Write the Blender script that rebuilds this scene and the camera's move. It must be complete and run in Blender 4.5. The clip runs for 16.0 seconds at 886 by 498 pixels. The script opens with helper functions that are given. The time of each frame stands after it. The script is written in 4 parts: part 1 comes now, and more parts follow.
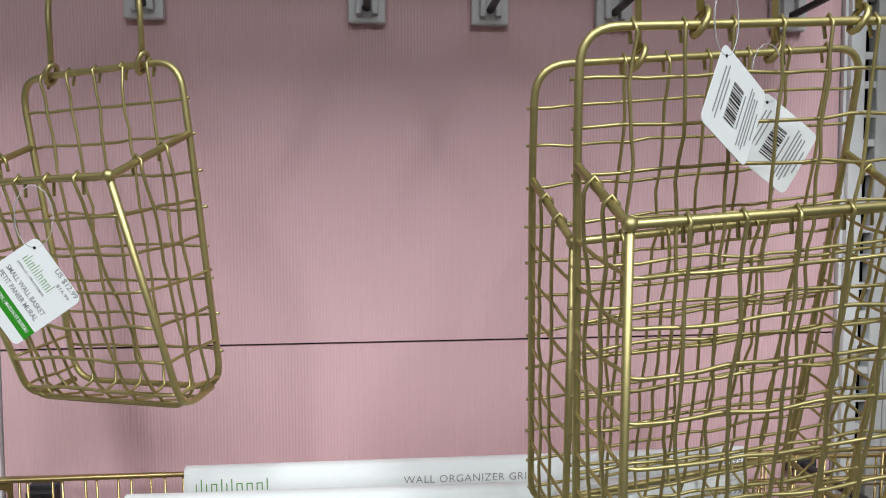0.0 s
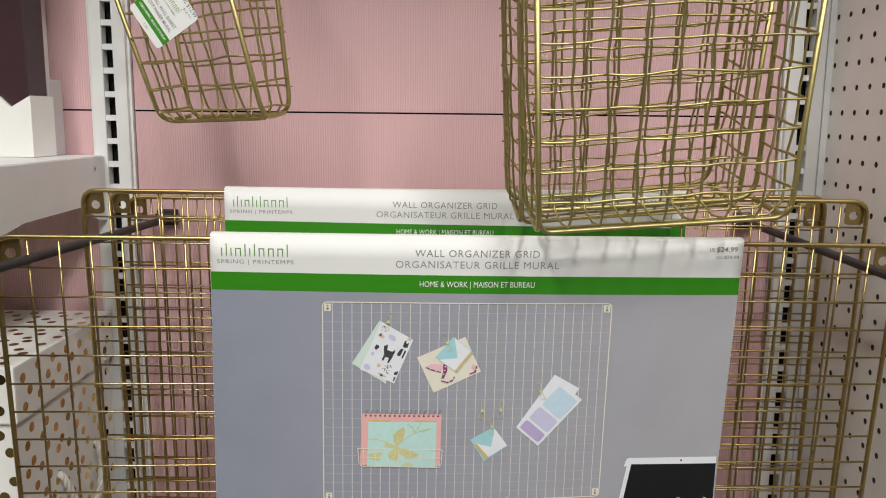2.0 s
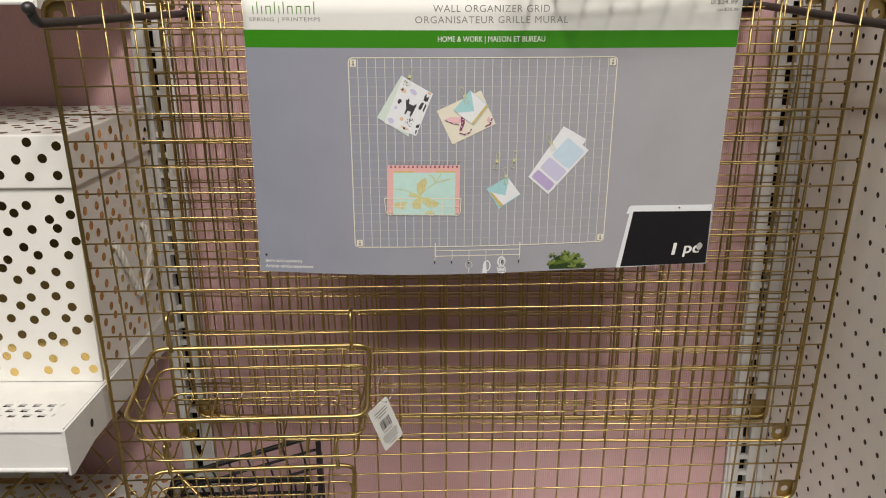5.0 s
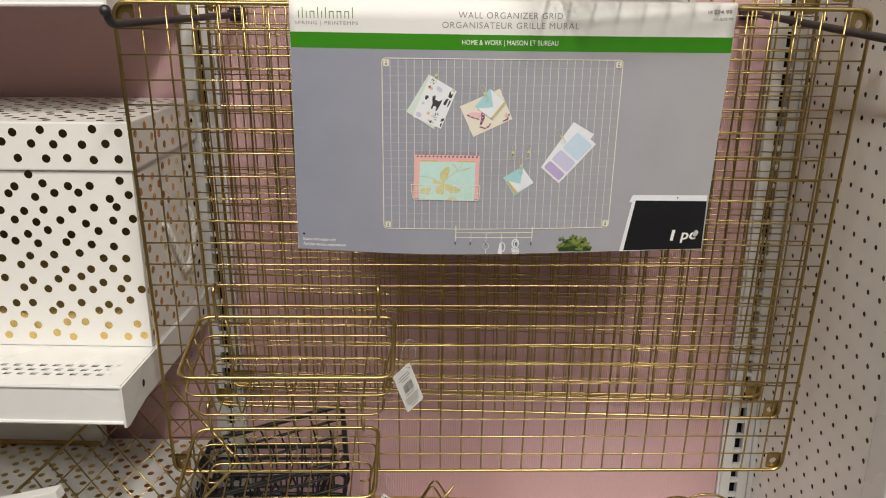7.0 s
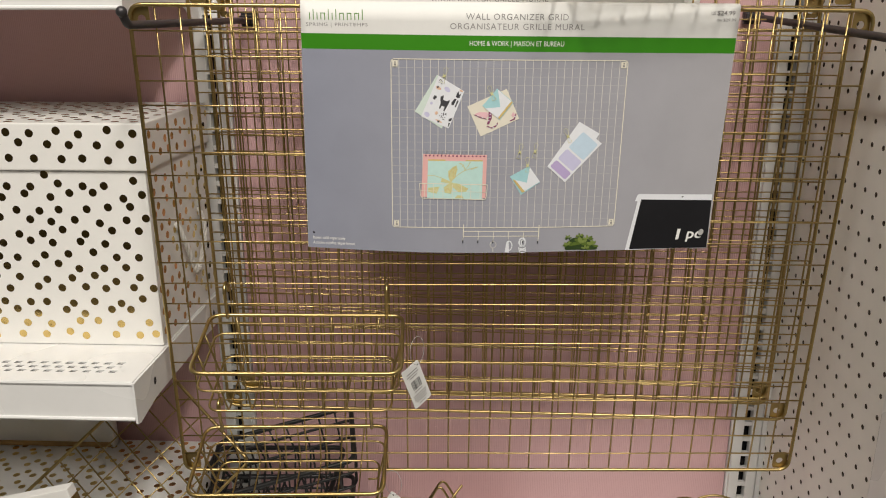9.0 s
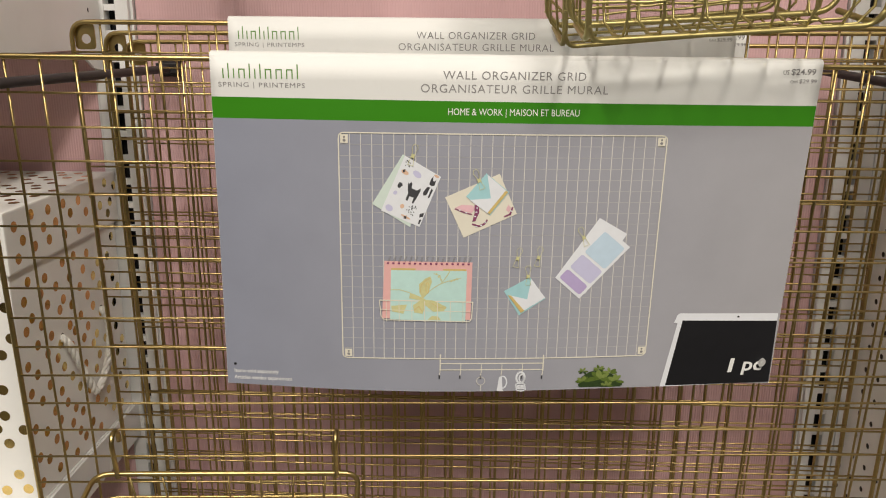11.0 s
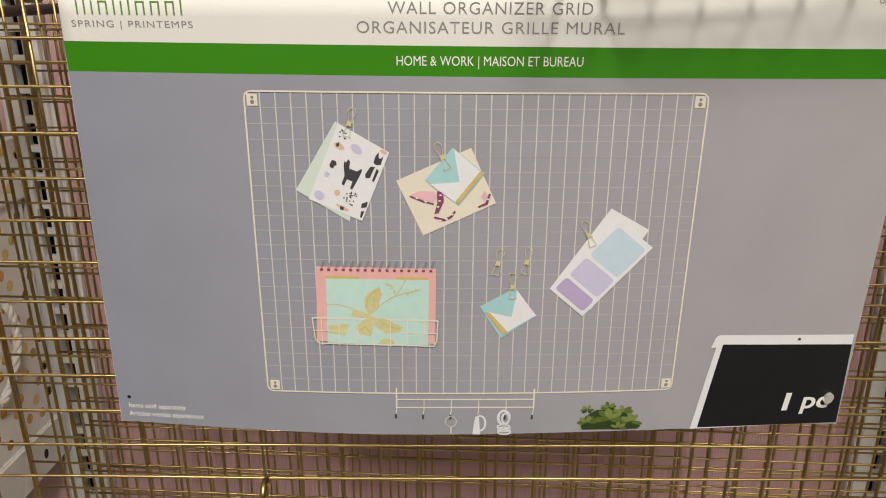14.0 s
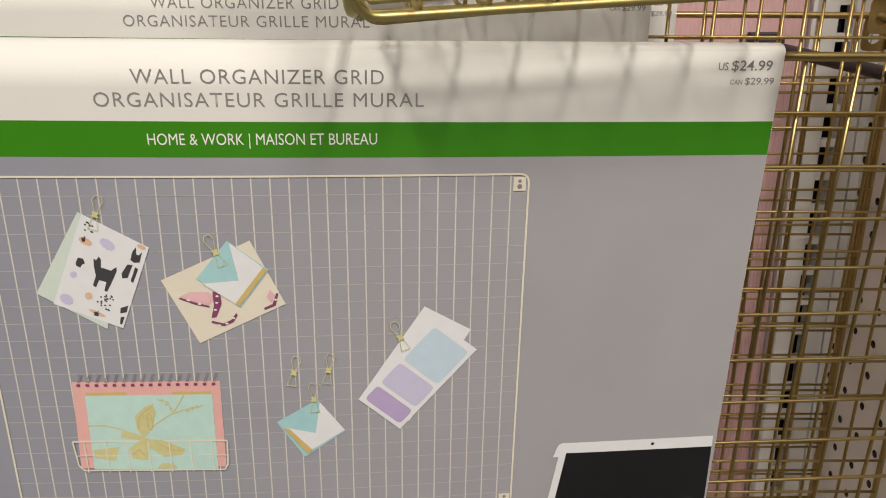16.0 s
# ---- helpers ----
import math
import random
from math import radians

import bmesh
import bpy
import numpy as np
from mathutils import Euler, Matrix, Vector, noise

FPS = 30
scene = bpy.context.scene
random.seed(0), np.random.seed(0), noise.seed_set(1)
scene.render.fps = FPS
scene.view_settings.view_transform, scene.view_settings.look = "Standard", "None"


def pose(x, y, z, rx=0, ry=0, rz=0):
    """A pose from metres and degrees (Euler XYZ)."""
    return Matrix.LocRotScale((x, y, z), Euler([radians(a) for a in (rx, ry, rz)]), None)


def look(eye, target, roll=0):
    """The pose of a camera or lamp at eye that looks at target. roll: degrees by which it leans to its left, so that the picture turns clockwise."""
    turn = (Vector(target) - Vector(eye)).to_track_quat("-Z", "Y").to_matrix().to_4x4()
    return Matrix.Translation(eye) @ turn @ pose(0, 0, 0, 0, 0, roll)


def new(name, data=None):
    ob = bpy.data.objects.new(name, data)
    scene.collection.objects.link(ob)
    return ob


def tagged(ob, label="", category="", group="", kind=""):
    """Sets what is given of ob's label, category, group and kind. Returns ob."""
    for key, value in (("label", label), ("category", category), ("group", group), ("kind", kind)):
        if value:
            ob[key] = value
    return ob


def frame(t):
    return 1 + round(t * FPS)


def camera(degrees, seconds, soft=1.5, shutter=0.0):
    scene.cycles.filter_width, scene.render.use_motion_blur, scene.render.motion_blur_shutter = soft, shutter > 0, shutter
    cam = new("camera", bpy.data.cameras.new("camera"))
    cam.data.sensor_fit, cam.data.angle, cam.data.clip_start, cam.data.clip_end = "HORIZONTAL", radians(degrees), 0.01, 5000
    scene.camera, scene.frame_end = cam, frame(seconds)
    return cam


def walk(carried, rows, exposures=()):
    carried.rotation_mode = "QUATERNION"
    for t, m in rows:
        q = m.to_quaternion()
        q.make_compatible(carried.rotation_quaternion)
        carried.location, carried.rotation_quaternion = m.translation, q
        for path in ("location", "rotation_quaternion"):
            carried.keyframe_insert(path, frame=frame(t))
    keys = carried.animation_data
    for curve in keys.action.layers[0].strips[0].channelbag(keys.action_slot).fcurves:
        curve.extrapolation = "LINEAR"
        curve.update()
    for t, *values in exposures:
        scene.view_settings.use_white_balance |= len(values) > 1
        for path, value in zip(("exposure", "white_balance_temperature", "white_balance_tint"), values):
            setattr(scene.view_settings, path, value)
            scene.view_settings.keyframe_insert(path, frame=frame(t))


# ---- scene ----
cam = camera(58.2, 16.0, soft=1.05)
PATH = [
    (0, (0.315, -0.669, 1.318), (0.521, 1.316, 1.192), -0.2),
    (0.2, (0.309, -0.708, 1.316), (0.498, 1.279, 1.187), 0.0),
    (0.5, (0.312, -0.744, 1.312), (0.475, 1.244, 1.163), 0.2),
    (1, (0.334, -0.81, 1.295), (0.454, 1.175, 1.086), 0.7),
    (1.5, (0.358, -0.856, 1.24), (0.409, 1.127, 0.991), 0.8),
    (2, (0.364, -0.893, 1.189), (0.37, 1.081, 0.87), 0.6),
    (2.5, (0.37, -0.916, 1.153), (0.339, 1.042, 0.749), 0.3),
    (3, (0.372, -0.926, 1.134), (0.342, 1.012, 0.642), 0.1),
    (3.5, (0.374, -0.936, 1.119), (0.346, 0.989, 0.58), -0.1),
    (4, (0.37, -0.95, 1.104), (0.346, 0.97, 0.544), -0.5),
    (4.5, (0.359, -0.965, 1.092), (0.341, 0.947, 0.506), -0.7),
    (6.8, (0.362, -1.045, 1.111), (0.285, 0.85, 0.474), -0.1),
    (7, (0.355, -1.061, 1.102), (0.293, 0.843, 0.493), 0.1),
    (7.5, (0.354, -1.077, 1.099), (0.289, 0.829, 0.494), -0.0),
    (8, (0.357, -1.081, 1.104), (0.285, 0.818, 0.48), -0.1),
    (8.2, (0.353, -1.084, 1.103), (0.287, 0.815, 0.479), 0.0),
    (10.3, (0.359, -0.959, 1.067), (0.248, 0.982, 0.6), -0.1),
    (10.5, (0.352, -0.916, 1.089), (0.278, 1.017, 0.579), -0.0),
    (11, (0.358, -0.833, 1.107), (0.311, 1.101, 0.599), 0.3),
    (11.5, (0.375, -0.773, 1.112), (0.309, 1.159, 0.598), 0.3),
    (12, (0.389, -0.735, 1.104), (0.302, 1.191, 0.571), 0.1),
    (12.5, (0.393, -0.71, 1.1), (0.294, 1.205, 0.53), -0.2),
    (13, (0.397, -0.689, 1.095), (0.279, 1.216, 0.495), -0.4),
    (13.5, (0.396, -0.674, 1.093), (0.279, 1.223, 0.468), -0.4),
    (14, (0.393, -0.668, 1.094), (0.288, 1.227, 0.463), -0.2),
    (14.5, (0.393, -0.664, 1.095), (0.313, 1.233, 0.466), 0.2),
    (15, (0.407, -0.659, 1.1), (0.35, 1.24, 0.476), 0.4),
    (15.5, (0.433, -0.637, 1.109), (0.41, 1.264, 0.487), -0.0),
    (16, (0.461, -0.588, 1.114), (0.507, 1.316, 0.509), 0.15),
]
walk(cam, [(t, look(eye, target, roll)) for t, eye, target, roll in PATH],
     [(0.0, -0.10, 5750, 5), (1.0, -0.17, 6150, 5), (2.0, -0.22, 6450, 8), (3.0, -0.25, 6700, 10), (4.5, -0.20, 6850, 10), (8.0, -0.17, 6900, 10), (10.5, -0.20, 7000, 10), (12.5, -0.16, 7150, 11), (14.5, -0.14, 7150, 11), (16.0, -0.27, 7150, 12)])

# ---- light ----
world = bpy.data.worlds.new("store_air")
scene.world = world
world.use_nodes = True
world.node_tree.nodes["Background"].inputs[0].default_value = (0.9, 0.93, 1.0, 1)
world.node_tree.nodes["Background"].inputs[1].default_value = 0.1
FLOOR, TOP = -0.15, 2.85


def strip_lamp(name, x, y, z, long, wide, watts):
    lamp = bpy.data.lights.new(name, "AREA")
    lamp.shape, lamp.size, lamp.size_y, lamp.energy, lamp.color = "RECTANGLE", long, wide, watts, (1.0, 0.97, 0.93)
    ob = new(name, lamp)
    ob.matrix_world = pose(x, y, z)
    return ob


LAMPS = [(-0.35, -1.70, 0.22, 0.8, 36), (0.95, -1.70, 0.22, 0.8, 50), (0.40, -2.72, 2.4, 0.6, 62)]
for lx, ly, wide, deep, watts in LAMPS:
    strip_lamp("lamp_aisle", lx, ly, TOP - 0.09, wide, deep, watts)

# ---- materials ----


def shader(name, color, rough=0.5, metal=0.0, vary=0.06, scale=30.0, bump=0.0, bump_scale=300.0, rough_vary=0.1, stain=None, coat=0.0, per_object=0.0):
    """A principled material with colour that varies at two scales, uneven roughness and fine relief."""
    m = bpy.data.materials.new(name)
    m.use_nodes = True
    n, link = m.node_tree.nodes, m.node_tree.links
    b = n["Principled BSDF"]
    b.inputs["Metallic"].default_value = metal
    b.inputs["Coat Weight"].default_value = coat
    co = n.new("ShaderNodeTexCoord")
    big, fine = n.new("ShaderNodeTexNoise"), n.new("ShaderNodeTexNoise")
    big.inputs["Scale"].default_value, big.inputs["Detail"].default_value = scale * 0.2, 4
    fine.inputs["Scale"].default_value, fine.inputs["Detail"].default_value = scale * 3, 6
    link.new(co.outputs["Object"], big.inputs["Vector"])
    link.new(co.outputs["Object"], fine.inputs["Vector"])
    both = n.new("ShaderNodeMath")
    both.operation = "ADD"
    link.new(big.outputs["Fac"], both.inputs[0])
    link.new(fine.outputs["Fac"], both.inputs[1])
    ramp = n.new("ShaderNodeMapRange")
    ramp.inputs["From Min"].default_value, ramp.inputs["From Max"].default_value = 0.6, 1.4
    ramp.inputs["To Min"].default_value, ramp.inputs["To Max"].default_value = 1 - vary, 1 + vary
    link.new(both.outputs[0], ramp.inputs["Value"])
    tone = n.new("ShaderNodeMix")
    tone.data_type, tone.blend_type = "RGBA", "MULTIPLY"
    tone.inputs[0].default_value = 1.0
    tone.inputs[6].default_value = (*color, 1)
    grey = n.new("ShaderNodeCombineColor")
    for i in range(3):
        link.new(ramp.outputs[0], grey.inputs[i])
    link.new(grey.outputs[0], tone.inputs[7])
    out = tone.outputs[2]
    if per_object:
        info = n.new("ShaderNodeObjectInfo")
        r2 = n.new("ShaderNodeMapRange")
        r2.inputs["To Min"].default_value, r2.inputs["To Max"].default_value = 1 - per_object, 1 + per_object
        link.new(info.outputs["Random"], r2.inputs["Value"])
        g2, t2 = n.new("ShaderNodeCombineColor"), n.new("ShaderNodeMix")
        t2.data_type, t2.blend_type = "RGBA", "MULTIPLY"
        t2.inputs[0].default_value = 1.0
        for i in range(3):
            link.new(r2.outputs[0], g2.inputs[i])
        link.new(out, t2.inputs[6])
        link.new(g2.outputs[0], t2.inputs[7])
        out = t2.outputs[2]
    if stain:
        spots = n.new("ShaderNodeTexNoise")
        spots.inputs["Scale"].default_value, spots.inputs["Detail"].default_value = stain[1], 8
        link.new(co.outputs["Object"], spots.inputs["Vector"])
        cut = n.new("ShaderNodeMapRange")
        cut.inputs["From Min"].default_value, cut.inputs["From Max"].default_value = 0.58, 0.72
        cut.inputs["To Max"].default_value = stain[2]
        link.new(spots.outputs["Fac"], cut.inputs["Value"])
        t3 = n.new("ShaderNodeMix")
        t3.data_type = "RGBA"
        link.new(cut.outputs[0], t3.inputs[0])
        link.new(out, t3.inputs[6])
        t3.inputs[7].default_value = (*stain[0], 1)
        out = t3.outputs[2]
    link.new(out, b.inputs["Base Color"])
    rr = n.new("ShaderNodeMapRange")
    rr.inputs["From Min"].default_value, rr.inputs["From Max"].default_value = 0.3, 0.7
    rr.inputs["To Min"].default_value, rr.inputs["To Max"].default_value = max(0.02, rough - rough_vary), min(1, rough + rough_vary)
    link.new(big.outputs["Fac"], rr.inputs["Value"])
    link.new(rr.outputs[0], b.inputs["Roughness"])
    if bump:
        grain, lift = n.new("ShaderNodeTexNoise"), n.new("ShaderNodeBump")
        grain.inputs["Scale"].default_value, grain.inputs["Detail"].default_value = bump_scale, 5
        link.new(co.outputs["Object"], grain.inputs["Vector"])
        link.new(grain.outputs["Fac"], lift.inputs["Height"])
        lift.inputs["Strength"].default_value, lift.inputs["Distance"].default_value = bump, 0.001
        link.new(lift.outputs[0], b.inputs["Normal"])
    return m


GOLD = shader("gold_wire", (0.46, 0.345, 0.140), 0.35, 1.0, 0.10, 60, 0.02, 300, 0.05, coat=0.3, per_object=0.06)
GOLD_DARK = shader("gold_wire_basket", (0.48, 0.405, 0.170), 0.48, 0.88, 0.12, 60, 0.02, 300, 0.05, coat=0.1, per_object=0.06)
for gold in (GOLD, GOLD_DARK):
    gold.node_tree.nodes["Principled BSDF"].inputs["Coat Roughness"].default_value = 0.22
FOIL = shader("gold_foil", (0.86, 0.63, 0.24), 0.09, 1.0, 0.05, 40, 0.05, 400)
BLACK_WIRE = shader("black_wire", (0.012, 0.012, 0.013), 0.4, 0.0, 0.1, 60, 0.1, 900)
PINK = shader("pink_plastic_panel", (0.64, 0.405, 0.418), 0.6, 0.0, 0.03, 6, 0.08, 500, stain=((0.54, 0.34, 0.345), 3.0, 0.3))
WHITE_STEEL = shader("white_enamel_steel", (0.74, 0.74, 0.73), 0.35, 0.0, 0.04, 10, 0.06, 700, stain=((0.45, 0.43, 0.40), 9.0, 0.18))
PEG = shader("pegboard_white", (0.82, 0.80, 0.76), 0.55, 0.0, 0.05, 10, 0.1, 500, stain=((0.45, 0.43, 0.40), 5.0, 0.25))
# Near-black that stands in for the shade inside gaps and hollows.
DARK = shader("hollow_shade_black", (0.01, 0.01, 0.011), 0.8, 0.0, 0.1, 20)
HOOK = shader("dark_grey_hook_steel", (0.06, 0.057, 0.06), 0.45, 0.6, 0.1, 40, 0.1, 800)
PALE_PLASTIC = shader("pale_plastic", (0.55, 0.53, 0.53), 0.4, 0.0, 0.05, 30, 0.05, 400)
PAPER = shader("white_card", (0.73, 0.73, 0.71), 0.62, 0.0, 0.02, 12, 0.05, 250)
BOX_PAPER = shader("white_paper_board", (0.80, 0.79, 0.76), 0.35, 0.0, 0.03, 12, 0.05, 300, stain=((0.66, 0.62, 0.56), 6.0, 0.2))
GREEN = shader("green_ink", (0.035, 0.23, 0.008), 0.4, 0.0, 0.03, 15)
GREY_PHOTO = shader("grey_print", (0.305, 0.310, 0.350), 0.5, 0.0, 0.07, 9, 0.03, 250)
TYPE_GREY = shader("grey_type", (0.25, 0.24, 0.24), 0.5, 0.0, 0.05, 40)
TYPE_WHITE = shader("white_type", (0.80, 0.80, 0.78), 0.5, 0.0, 0.03, 40)
LEAF_GREEN = shader("brand_green", (0.11, 0.27, 0.045), 0.5, 0.0, 0.05, 40)
CREAM = shader("cream_print", (0.76, 0.72, 0.61), 0.45, 0.0, 0.04, 40)
WIRE_DIM = shader("dim_wire_print", (0.47, 0.46, 0.45), 0.45, 0.0, 0.1, 60)
# Brown that puts the shade of the peg holes into their linings.
HOLE = shader("hole_shade_brown", (0.06, 0.042, 0.03), 0.8, 0.0, 0.1, 60)
WIRE_PRINT = shader("pale_wire_print", (0.64, 0.62, 0.585), 0.45, 0.0, 0.08, 60)
MINT = shader("mint_print", (0.50, 0.72, 0.68), 0.45, 0.0, 0.07, 60)
AQUA = shader("aqua_print", (0.36, 0.62, 0.66), 0.45, 0.0, 0.06, 60)
SALMON = shader("salmon_print", (0.78, 0.44, 0.42), 0.45, 0.0, 0.05, 60)
LILAC = shader("lilac_print", (0.56, 0.55, 0.74), 0.45, 0.0, 0.05, 60)
VIOLET = shader("violet_print", (0.47, 0.38, 0.62), 0.45, 0.0, 0.05, 60)
SKY = shader("pale_blue_print", (0.53, 0.67, 0.79), 0.45, 0.0, 0.05, 60)
ICE = shader("ice_white_print", (0.76, 0.78, 0.82), 0.45, 0.0, 0.04, 60)
PLUM = shader("plum_print", (0.24, 0.06, 0.14), 0.45, 0.0, 0.1, 60)
ROSE = shader("rose_print", (0.74, 0.46, 0.50), 0.45, 0.0, 0.1, 60)
OCHRE = shader("ochre_print", (0.62, 0.46, 0.18), 0.45, 0.0, 0.1, 60)
PALE_MINT = shader("pale_mint_print", (0.62, 0.72, 0.66), 0.45, 0.0, 0.04, 60)
PALE_GOLD = shader("pale_gold_print", (0.60, 0.58, 0.30), 0.45, 0.0, 0.12, 120)
PEACH = shader("peach_print", (0.72, 0.48, 0.34), 0.45, 0.0, 0.1, 60)
CHARCOAL = shader("charcoal_print", (0.055, 0.055, 0.062), 0.45, 0.0, 0.15, 60)
INK = shader("black_ink", (0.013, 0.013, 0.015), 0.5, 0.0, 0.1, 40)
INK.node_tree.nodes["Principled BSDF"].inputs["Specular IOR Level"].default_value = 0.2
LEAF = shader("succulent_print", (0.028, 0.055, 0.014), 0.45, 0.0, 0.4, 160)
LEAF_MID = shader("succulent_mid_print", (0.095, 0.145, 0.024), 0.45, 0.0, 0.3, 160)
LEAF_PALE = shader("succulent_light_print", (0.18, 0.235, 0.06), 0.45, 0.0, 0.3, 160)
ROPE = shader("white_cotton_rope", (0.75, 0.73, 0.69), 0.8, 0.0, 0.08, 200, 0.8, 700)
WOOD = shader("honey_wood", (0.42, 0.25, 0.09), 0.5, 0.0, 0.2, 25, 0.2, 200)
CLEAR = shader("clear_nylon", (0.75, 0.75, 0.73), 0.25, 0.0, 0.02, 40)
CLEAR.node_tree.nodes["Principled BSDF"].inputs["Transmission Weight"].default_value = 0.5
CARTON_DARK = shader("dark_plum_carton", (0.05, 0.025, 0.03), 0.35, 0.0, 0.1, 20)
RED_PAPER = shader("red_paper", (0.45, 0.04, 0.04), 0.4, 0.0, 0.1, 20)
# Unseen shell that closes the aisle, coloured dark to cut bounced light.
FLOOR_TILE = shader("store_floor_vinyl", (0.10, 0.093, 0.083), 0.3, 0.0, 0.08, 4, 0.05, 200)
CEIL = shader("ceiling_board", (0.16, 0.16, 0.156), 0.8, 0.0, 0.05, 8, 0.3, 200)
FAR_WALL = shader("far_fixture_paint", (0.055, 0.052, 0.048), 0.6, 0.0, 0.12, 3, 0.05, 200)



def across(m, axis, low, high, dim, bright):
    """A tone across the sheet: printed gradient plus light falloff put into the colour."""
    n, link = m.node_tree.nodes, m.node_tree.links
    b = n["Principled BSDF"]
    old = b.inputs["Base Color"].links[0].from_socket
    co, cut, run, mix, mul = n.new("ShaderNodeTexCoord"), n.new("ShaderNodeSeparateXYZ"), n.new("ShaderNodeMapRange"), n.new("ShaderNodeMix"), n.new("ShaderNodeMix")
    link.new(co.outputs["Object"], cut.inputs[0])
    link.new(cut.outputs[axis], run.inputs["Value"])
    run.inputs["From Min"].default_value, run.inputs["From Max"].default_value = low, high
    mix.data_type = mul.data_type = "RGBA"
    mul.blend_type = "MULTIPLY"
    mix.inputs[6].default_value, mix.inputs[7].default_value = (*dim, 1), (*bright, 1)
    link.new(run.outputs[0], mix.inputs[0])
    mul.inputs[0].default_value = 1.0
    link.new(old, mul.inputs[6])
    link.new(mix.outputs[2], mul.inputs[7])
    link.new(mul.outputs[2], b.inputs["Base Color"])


# Right end raised: the print's own gradient, with falloff and sheen coloured in.
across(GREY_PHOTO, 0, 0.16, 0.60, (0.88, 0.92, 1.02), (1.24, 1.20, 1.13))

# ---- mesh helpers ----


def thing(name, m=None, label="", category="", group="", kind=""):
    ob = new(name)
    ob.empty_display_size = 0.02
    ob.matrix_world = m if m is not None else Matrix()
    return tagged(ob, label, category, group, kind)


def mesh_of(name, bm, material, smooth=False):
    me = bpy.data.meshes.new(name)
    bm.to_mesh(me)
    bm.free()
    if smooth:
        for p in me.polygons:
            p.use_smooth = True
    me.materials.append(material)
    return me


def part(name, bm, material, parent, label="", smooth=False):
    ob = new(name, mesh_of(name, bm, material, smooth))
    ob.parent = parent
    if label:
        ob["label"] = label
    return ob


def solid(name, bm, material, label="", category="", group="", kind="", m=None, smooth=False):
    ob = new(name, mesh_of(name, bm, material, smooth))
    if m is not None:
        ob.matrix_world = m
    return tagged(ob, label, category, group, kind)


def box(bm, x0, x1, y0, y1, z0, z1, bevel=0.0):
    vs = [bm.verts.new((x, y, z)) for x in (x0, x1) for y in (y0, y1) for z in (z0, z1)]
    faces = [bm.faces.new([vs[i] for i in q]) for q in ((0, 1, 3, 2), (4, 6, 7, 5), (0, 4, 5, 1), (2, 3, 7, 6), (0, 2, 6, 4), (1, 5, 7, 3))]
    if bevel:
        edges = {e for f in faces for e in f.edges}
        bmesh.ops.bevel(bm, geom=list(edges), offset=bevel, segments=2, affect="EDGES", profile=0.6)
    return bm


def boxed(x0, x1, y0, y1, z0, z1, bevel=0.0):
    return box(bmesh.new(), x0, x1, y0, y1, z0, z1, bevel)


def fillet(points, radius, steps=5, closed=False):
    """A path with its corners rounded."""
    ps = [Vector(p) for p in points]
    out, n = [], len(ps)
    for i, p in enumerate(ps):
        if not closed and i in (0, n - 1):
            out.append(p)
            continue
        a, b = ps[i - 1] - p, ps[(i + 1) % n] - p
        r = min(radius, a.length * 0.49, b.length * 0.49)
        a, b = p + a.normalized() * r, p + b.normalized() * r
        for k in range(steps + 1):
            t = k / steps
            out.append(a * (1 - t) ** 2 + p * 2 * t * (1 - t) + b * t * t)
    return out


def tube(bm, points, r, sides=6, closed=False):
    """A round wire along a path."""
    ps = [Vector(p) for p in points]
    n = len(ps)
    rings, side = [], None
    for i, p in enumerate(ps):
        if closed:
            way = ps[(i + 1) % n] - ps[i - 1]
        else:
            way = ps[min(i + 1, n - 1)] - ps[max(i - 1, 0)]
        way.normalize()
        if side is None:
            side = way.orthogonal().normalized()
        side = (side - way * side.dot(way)).normalized()
        up = way.cross(side)
        rings.append([bm.verts.new(p + (side * math.cos(a) + up * math.sin(a)) * r) for a in (2 * math.pi * k / sides for k in range(sides))])
    for i in range(n if closed else n - 1):
        a, b = rings[i], rings[(i + 1) % n]
        shift = 0
        if closed and i == n - 1:
            shift = min(range(sides), key=lambda s: (a[0].co - b[s].co).length)
        for k in range(sides):
            bm.faces.new((a[k], a[(k + 1) % sides], b[(k + 1 + shift) % sides], b[(k + shift) % sides]))
    if not closed:
        bm.faces.new(rings[0][::-1])
        bm.faces.new(rings[-1])
    return bm


def wire(points, r, sides=6, closed=False):
    return tube(bmesh.new(), points, r, sides, closed)


def wavy(a, b, steps, amount, seed):
    """A wire that is bent a little by hand between two ends."""
    a, b = Vector(a), Vector(b)
    out = []
    for k in range(steps + 1):
        t = k / steps
        p = a.lerp(b, t)
        w = math.sin(math.pi * t) ** 0.5 * amount
        p += Vector((noise.noise((seed * 3.1, t * 4, 1)), noise.noise((seed * 3.1, t * 4, 5)), noise.noise((seed * 3.1, t * 4, 9)))) * w
        out.append(p)
    return out


def prism(bm, outline, y0, y1, place=None):
    """A flat shape in x and z, between two depths."""
    place = place or (lambda p: p)
    f, b = ([bm.verts.new(place(Vector((x, y, z)))) for x, z in outline] for y in (y0, y1))
    n = len(outline)
    bm.faces.new(f)
    bm.faces.new(b[::-1])
    for i in range(n):
        bm.faces.new((f[i], b[i], b[(i + 1) % n], f[(i + 1) % n]))
    return bm


def disc(cx, cz, rx, rz=None, n=14, turn=0.0):
    rz = rz or rx
    c, s = math.cos(turn), math.sin(turn)
    out = []
    for k in range(n):
        u, v = rx * math.cos(2 * math.pi * k / n), rz * math.sin(2 * math.pi * k / n)
        out.append((cx + u * c - v * s, cz + u * s + v * c))
    return out


